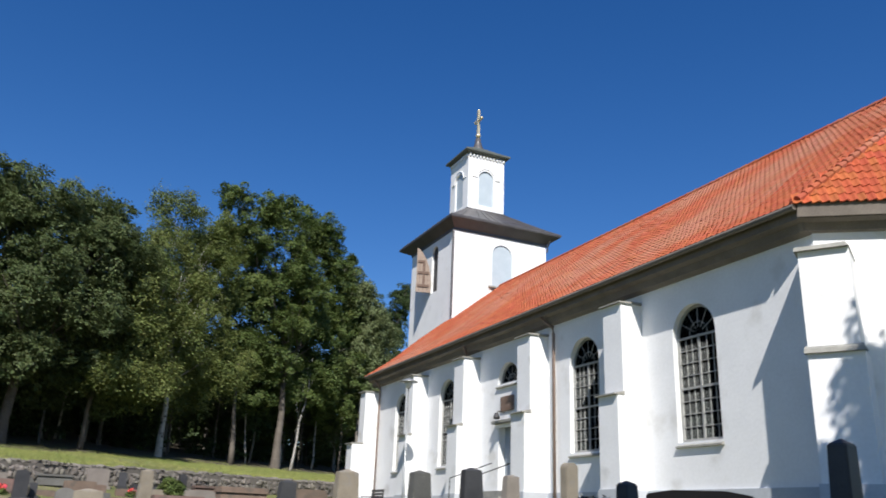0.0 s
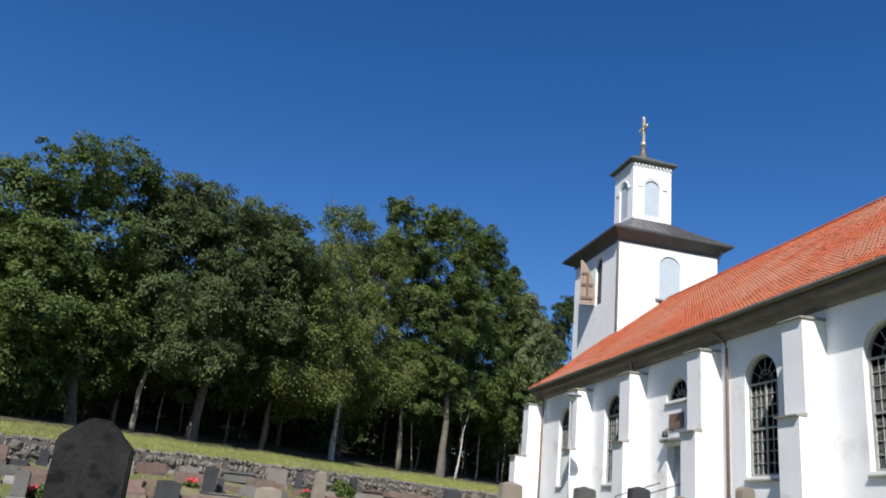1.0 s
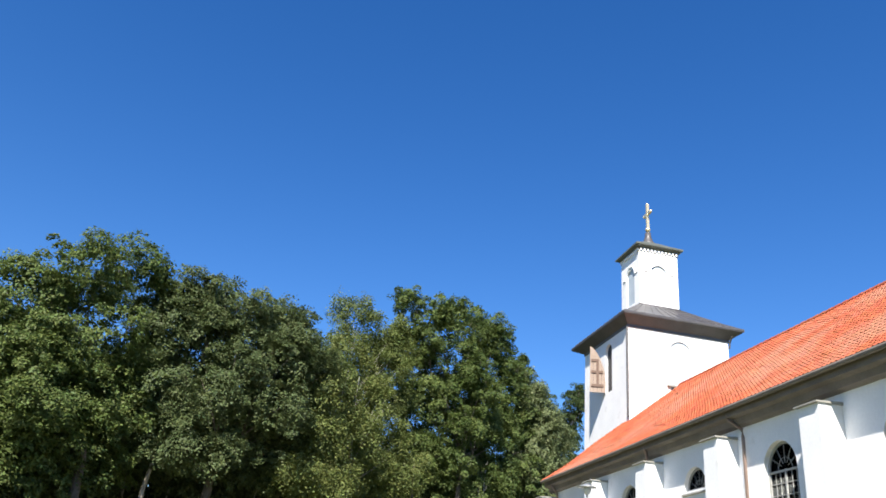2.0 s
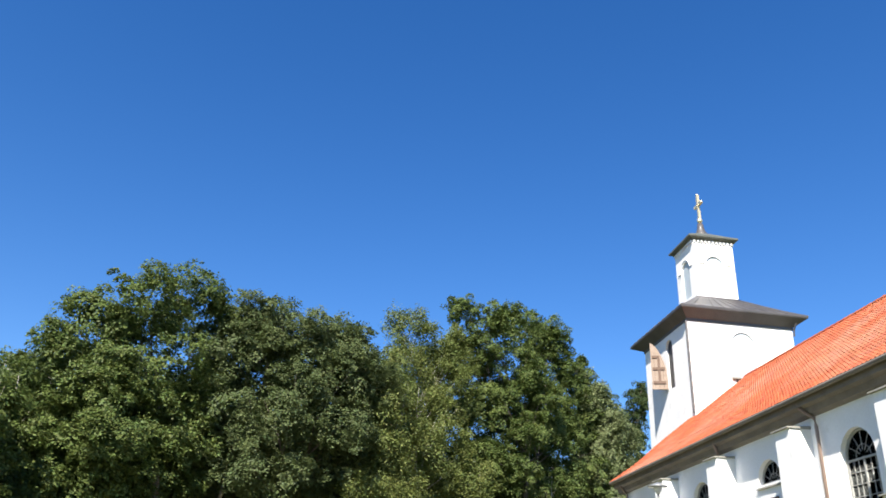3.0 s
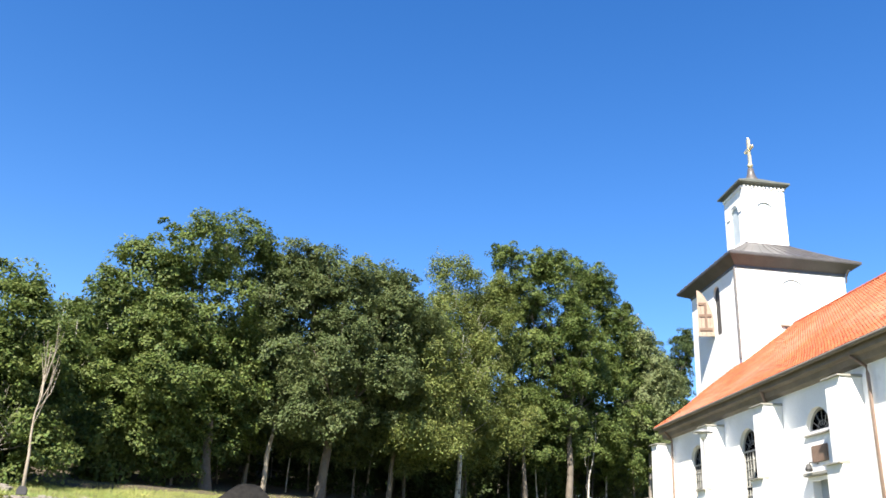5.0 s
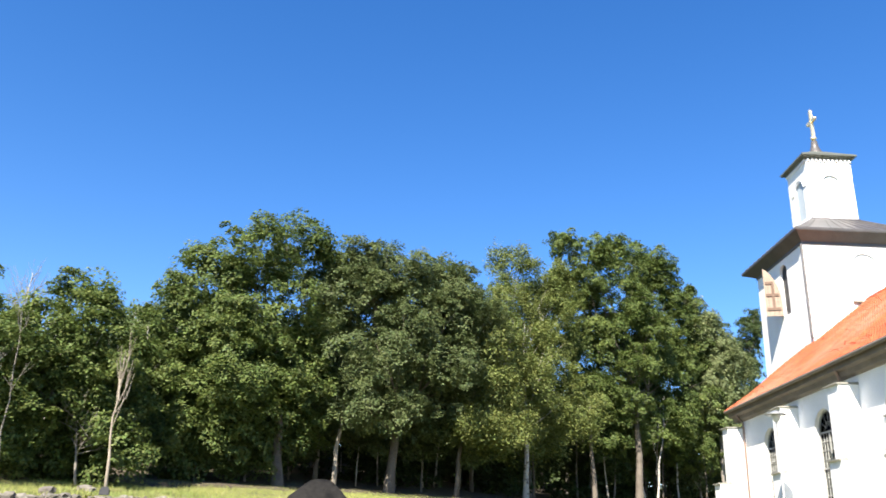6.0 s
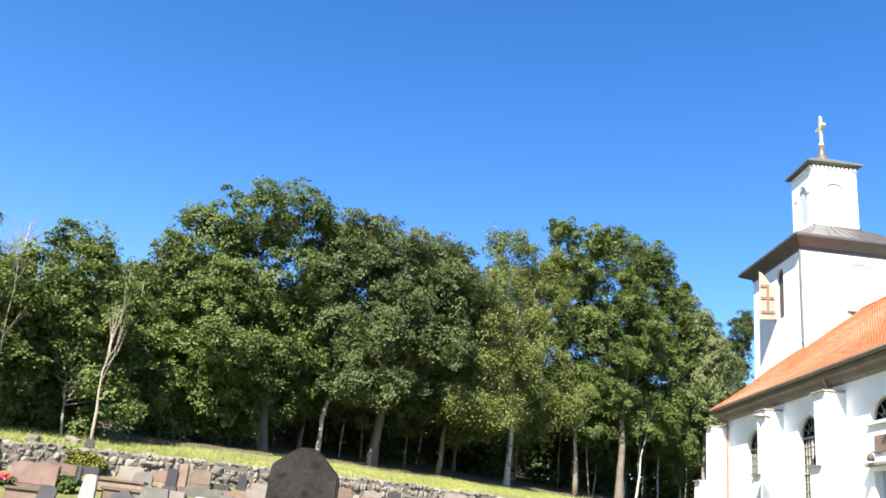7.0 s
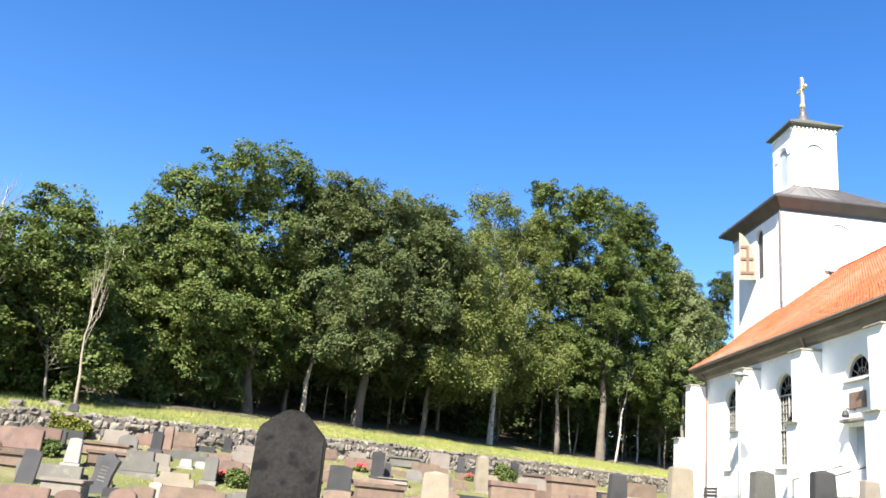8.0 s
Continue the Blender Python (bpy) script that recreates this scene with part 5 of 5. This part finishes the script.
tree("oak_tree", (12.5, -0.6), dapple, 0.3, oak_leaf, bark, 62, "oak tree whose shade dapples the chancel wall", dens=1.0)


def shrub(x, y, r, h, leaves, seed, label, leaf=0.05, name="shrub"):
    s = thing(name, label, "shrub", "shrubs among the graves")
    z = ground_z(x, y)
    lobes = [(x, y, z + h * 0.5, r, h * 0.55)] + [(x + r * 0.5 * math.cos(k * 1.9), y + r * 0.5 * math.sin(k * 1.9), z + h * (0.55 + 0.12 * (k % 3)), r * 0.55, h * 0.4) for k in range(5)]
    bm = bmesh.new()
    for k in range(4):
        tube(bm, [(x, y, z - 0.1), (x + 0.4 * r * math.cos(k * 1.6), y + 0.4 * r * math.sin(k * 1.6), z + h * 0.6)], [0.03, 0.012], 5)
    part("stem", bm, bark, s)
    leaf_cloud("foliage", lobes, leaves, s, seed, leaf=leaf, per=40, dens=26 / max(r, 0.3), spread=0.09)


def flowers(x, y, seed):
    """A clump of red flowers in front of a stone."""
    f = thing("flowers", "clump of red flowers planted before a gravestone", "flowers", "flowers on the graves")
    z = ground_z(x, y)
    leaf_cloud("leaves", [(x, y, z + 0.12, 0.25, 0.13)], oak_leaf, f, seed, leaf=0.05, per=12, dens=60, spread=0.05)
    leaf_cloud("blossom", [(x, y, z + 0.22, 0.18, 0.09)], red_petal, f, seed + 1, leaf=0.05, per=10, dens=70, spread=0.04)


headstone(-10.29, 22.84, 1.28, 0.68, 'pink', 'wide')
headstone(-10.19, 23.97, 1.06, 0.60, 'pink', 'wide')
headstone(-8.47, 19.54, 0.41, 0.80, 'dark', 'lean')
headstone(-9.98, 24.55, 0.54, 0.50, 'dark', 'plain')
headstone(-8.51, 22.17, 0.39, 0.77, 'white', 'taper')
headstone(-6.86, 19.69, 0.54, 0.99, 'dark', 'rough')
headstone(-8.40, 20.71, 1.44, 0.30, 'grey', 'kerb')
headstone(-9.63, 27.62, 0.76, 0.44, 'pale', 'wide')
headstone(-8.47, 26.21, 0.60, 0.45, 'grey', 'arch')
headstone(-8.46, 24.27, 1.36, 0.42, 'pink', 'low')
headstone(-6.86, 22.48, 0.99, 0.67, 'grey', 'step')
headstone(-7.66, 26.46, 0.34, 0.67, 'dark', 'plain')
headstone(-7.38, 26.59, 0.34, 0.86, 'pink', 'taper')
headstone(-7.16, 27.84, 0.78, 0.59, 'pink', 'wide')
headstone(-6.54, 29.84, 0.29, 0.50, 'dark', 'plain')
headstone(-5.61, 30.49, 0.27, 0.51, 'dark', 'plain')
headstone(-5.07, 22.95, 0.35, 0.77, 'grey', 'arch')
headstone(-4.75, 23.83, 0.73, 0.59, 'pink', 'wide')
headstone(-6.20, 24.73, 0.38, 0.28, 'white', 'taper')
headstone(-5.87, 25.12, 0.32, 0.21, 'white', 'taper')
headstone(-1.70, 25.14, 0.72, 0.82, 'dark', 'plain')
headstone(-1.34, 30.37, 1.24, 0.45, 'pink', 'wide')
headstone(-0.70, 29.09, 0.44, 0.95, 'dark', 'plain')
headstone(-0.36, 29.75, 0.24, 0.53, 'dark', 'plain')
headstone(0.23, 33.20, 1.17, 0.45, 'grey', 'low')
headstone(1.71, 34.31, 0.84, 0.75, 'pale', 'wide')
headstone(2.15, 36.04, 0.32, 0.66, 'dark', 'plain')
headstone(3.09, 30.34, 0.50, 1.33, 'beige', 'taper')
headstone(4.88, 34.66, 0.33, 1.00, 'dark', 'plain')
headstone(-9.45, 21.02, 1.10, 0.38, 'pink', 'low')
headstone(-6.57, 26.29, 1.11, 0.26, 'grey', 'kerb')
headstone(-4.35, 31.40, 0.86, 0.43, 'pale', 'wide')
headstone(-4.87, 26.71, 0.92, 0.48, 'pale', 'wide')
headstone(-5.58, 26.26, 0.73, 0.36, 'pink', 'wide')
headstone(-5.88, 30.29, 0.84, 0.29, 'pale', 'wide')
headstone(-8.70, 28.24, 0.88, 0.40, 'pink', 'wide')
headstone(-4.51, 28.75, 0.79, 0.44, 'grey', 'step')
headstone(-2.13, 32.98, 0.67, 0.40, 'pale', 'wide')
headstone(0.62, 30.24, 0.62, 0.41, 'grey', 'arch')
headstone(6.40, 37.46, 1.29, 0.57, 'pink', 'low')
headstone(5.67, 21.26, 0.53, 1.30, 'dark', 'taper')
headstone(5.87, 17.02, 0.59, 1.51, 'beige', 'taper')
headstone(6.93, 15.52, 0.53, 1.33, 'slate', 'taper')
headstone(7.88, 15.06, 0.50, 1.25, 'dark', 'taper')
headstone(8.17, 11.98, 0.29, 1.20, 'beige', 'arch')
headstone(10.30, 17.72, 0.46, 1.00, 'pale', 'taper')
headstone(6.82, 8.63, 0.25, 1.07, 'dark', 'taper')
headstone(7.43, 5.91, 0.32, 1.35, 'dark', 'taper')
headstone(0.95, 19.98, 0.74, 1.23, 'beige', 'taper')
headstone(-3.70, 15.57, 1.19, 0.64, 'pink', 'wide')
headstone(-6.79, 15.59, 1.02, 0.43, 'pink', 'wide')
headstone(-6.02, 15.90, 0.48, 0.40, 'pink', 'arch')
headstone(-5.13, 16.21, 0.50, 0.48, 'pink', 'arch')
headstone(-5.14, 18.29, 0.32, 0.51, 'white', 'taper')
headstone(-2.97, 16.74, 0.48, 0.55, 'grey', 'wide')
headstone(-0.87, 6.44, 0.60, 1.89, 'big', 'big', 2)
headstone(0.24, 9.00, 0.55, 1.13, "slate", "arch", 5)
headstone(6.20, 29.35, 1.70, 1.01, 'pink', 'low')
headstone(3.87, 27.73, 1.48, 0.84, 'pink', 'low')
headstone(9.31, 31.66, 1.40, 0.84, 'pink', 'wide')
headstone(-0.46, 24.00, 1.36, 0.63, 'pink', 'low')
headstone(4.99, 30.60, 1.10, 0.78, 'pale', 'wide')
headstone(6.12, 6.57, 1.05, 1.07, "brown", "wide", -43)

# rows of smaller graves towards the terrace wall
taken = [(o.matrix_world.translation.x, o.matrix_world.translation.y) for o in scene.objects if o.name.startswith("gravestone") and o.parent is None]
fill = random.Random(77)
for k in range(1800):
    u, v = fill.uniform(14.0, 27.2), fill.uniform(0.0, 33.0)
    x, y = from_uv(round(u / 2.1) * 2.1 + fill.uniform(-0.25, 0.25), v)
    if x > 9.0 or y > 41 or y < 15.5 or any((x - a) ** 2 + (y - b) ** 2 < 0.85 for a, b in taken):
        continue
    taken.append((x, y))
    stone = fill.choice(("pink", "pink", "pale", "grey", "grey", "dark", "pink", "beige"))
    form = fill.choice(("wide", "wide", "kerb", "arch", "low", "plain", "step", "kerb"))
    w = fill.uniform(0.45, 0.75) if form in ("arch", "plain") else fill.uniform(0.7, 1.15)
    headstone(x, y, w, 0.14 if form == "kerb" else fill.uniform(0.22, 0.52), stone, form)
    if len(taken) > 215:
        break

shrub(-10.75, 26.5, 0.36, 0.62, conifer_leaf, 71, "yellow-green shrub growing before the terrace wall")
shrub(-10.25, 26.7, 0.3, 0.5, conifer_leaf, 72, "small yellow-green shrub before the terrace wall")
shrub(-4.37, 23.2, 0.2, 0.42, oak_leaf, 73, "small clipped green bush on a grave")
shrub(-9.5, 23.1, 0.2, 0.35, oak_leaf, 74, "small green bush on a grave")
shrub(4.4, 33.8, 0.42, 0.7, oak_leaf, 75, "round green bush among the gravestones")
shrub(5.68, 7.62, 0.3, 0.82, hedge_leaf, 76, "dark rounded bush in the shade")
for k, (x, y) in enumerate(((-10.9, 22.5), (-4.9, 23.5), (2.85, 33.0), (-10.4, 23.6), (-1.3, 30.0), (-3.5, 23.0), (-3.2, 14.3))):
    flowers(x, y, 80 + 2 * k)

# dark marker on the terrace wall
mk = thing("marker_stone", "small dark rounded stone standing on the terrace wall", "marker stone")
bm = bmesh.new()
prism(bm, [(-0.15, 0), (0.15, 0), (0.15, 0.16), (0.09, 0.26), (-0.09, 0.26), (-0.15, 0.16)], 0.14)
mk_slab = part("slab", bm, GRANITE["dark"], mk)
mk.matrix_world = pose(-10.62, 26.90, 2.76, 0, 0, 10)


def iron_fence():
    f = thing("iron_fence", "low black iron fence round a grave", "fence")
    a, b = Vector((6.3, 17.9, 0)), Vector((8.4, 17.0, 0))
    n = 15
    for k in range(n + 1):
        p = a.lerp(b, k / n)
        z = ground_z(p.x, p.y)
        bm = bmesh.new()
        tube(bm, [(p.x, p.y, z - 0.1), (p.x, p.y, 1.78), (p.x, p.y, 1.86)], [0.012 if k % 5 else 0.025, 0.012 if k % 5 else 0.025, 0.003], 6)
        part("post", bm, dark_iron, f)
    for z in (1.35, 1.72):
        bm = bmesh.new()
        tube(bm, [(a.x, a.y, z), (b.x, b.y, z)], [0.014, 0.014], 6)
        part("rail", bm, dark_iron, f)


def bench():
    b = thing("bench", "dark slatted garden bench against the church wall", "bench", at=pose(12.3, 32.9, ground_z(12.3, 32.9), 0, 0, 90))
    for k in range(3):
        part("seat_slat", boxed(-0.7, 0.7, -0.25 + 0.16 * k, -0.11 + 0.16 * k, 0.42, 0.45), dark_iron, b)
    for k in range(3):
        part("back_slat", boxed(-0.7, 0.7, -0.30, -0.27, 0.55 + 0.13 * k, 0.65 + 0.13 * k), dark_iron, b)
    for sx in (-0.6, 0.6):
        bm = bmesh.new()
        tube(bm, [(sx, -0.28, 0), (sx, -0.27, 0.45), (sx, -0.32, 0.92)], [0.025] * 3, 6)
        part("leg", bm, dark_iron, b)
        bm = bmesh.new()
        tube(bm, [(sx, 0.2, 0), (sx, 0.2, 0.62), (sx, -0.27, 0.62)], [0.025] * 3, 6)
        part("leg", bm, dark_iron, b)


iron_fence()
bench()


# ---- grass ----
def grass(name, label, count, us, vs, low, high, width, seed):
    rs = np.random.RandomState(seed)
    u, v = rs.uniform(*us, count), rs.uniform(*vs, count)
    keep = np.array([noise.noise((a * 0.5, b * 0.5, 3)) > rs.uniform(-0.6, 0.25) for a, b in zip(u, v)])
    shade = np.clip((u - 33.6 - np.interp(v, [0, 14, 30, 45], [-1, 0, 1.0, 1.8])) / 3.0, 0, 0.93)
    keep &= rs.rand(count) > shade
    u, v = u[keep], v[keep]
    x, y = -0.583 * u + 0.812 * v, 0.812 * u + 0.583 * v
    ok = (x < 11.9) | (y > 41)
    x, y = x[ok], y[ok]
    n = len(x)
    z = np.array([ground_z(a, b) for a, b in zip(x, y)]) - 0.03
    h = rs.uniform(low, high, n)
    p = np.stack([x, y, z], 1)
    a = rs.uniform(0, 2 * math.pi, n)
    side = np.stack([np.cos(a), np.sin(a), 0 * a], 1) * width
    tip = np.stack([rs.normal(0, 0.35, n) * h, rs.normal(0, 0.35, n) * h, h], 1)
    q = np.stack([p - side, p + side, p + tip + side * 0.2, p + tip - side * 0.2], 1)
    ob = tagged(new(name, quads(name, q, grass_blade)), label, "grass", kind="stuff")


grass("bank_grass", "sunlit yellow-green grass on the bank below the trees", 240000, (28.2, 38.5), (-6, 50), 0.04, 0.18, 0.0075, 5)
grass("lawn_grass", "short mown grass between the graves", 60000, (9, 27.6), (-4, 34), 0.03, 0.09, 0.012, 6)

# ---- single wall stones and roof tiles ----
build_terrace_wall()
lay_tiles(roof_base)
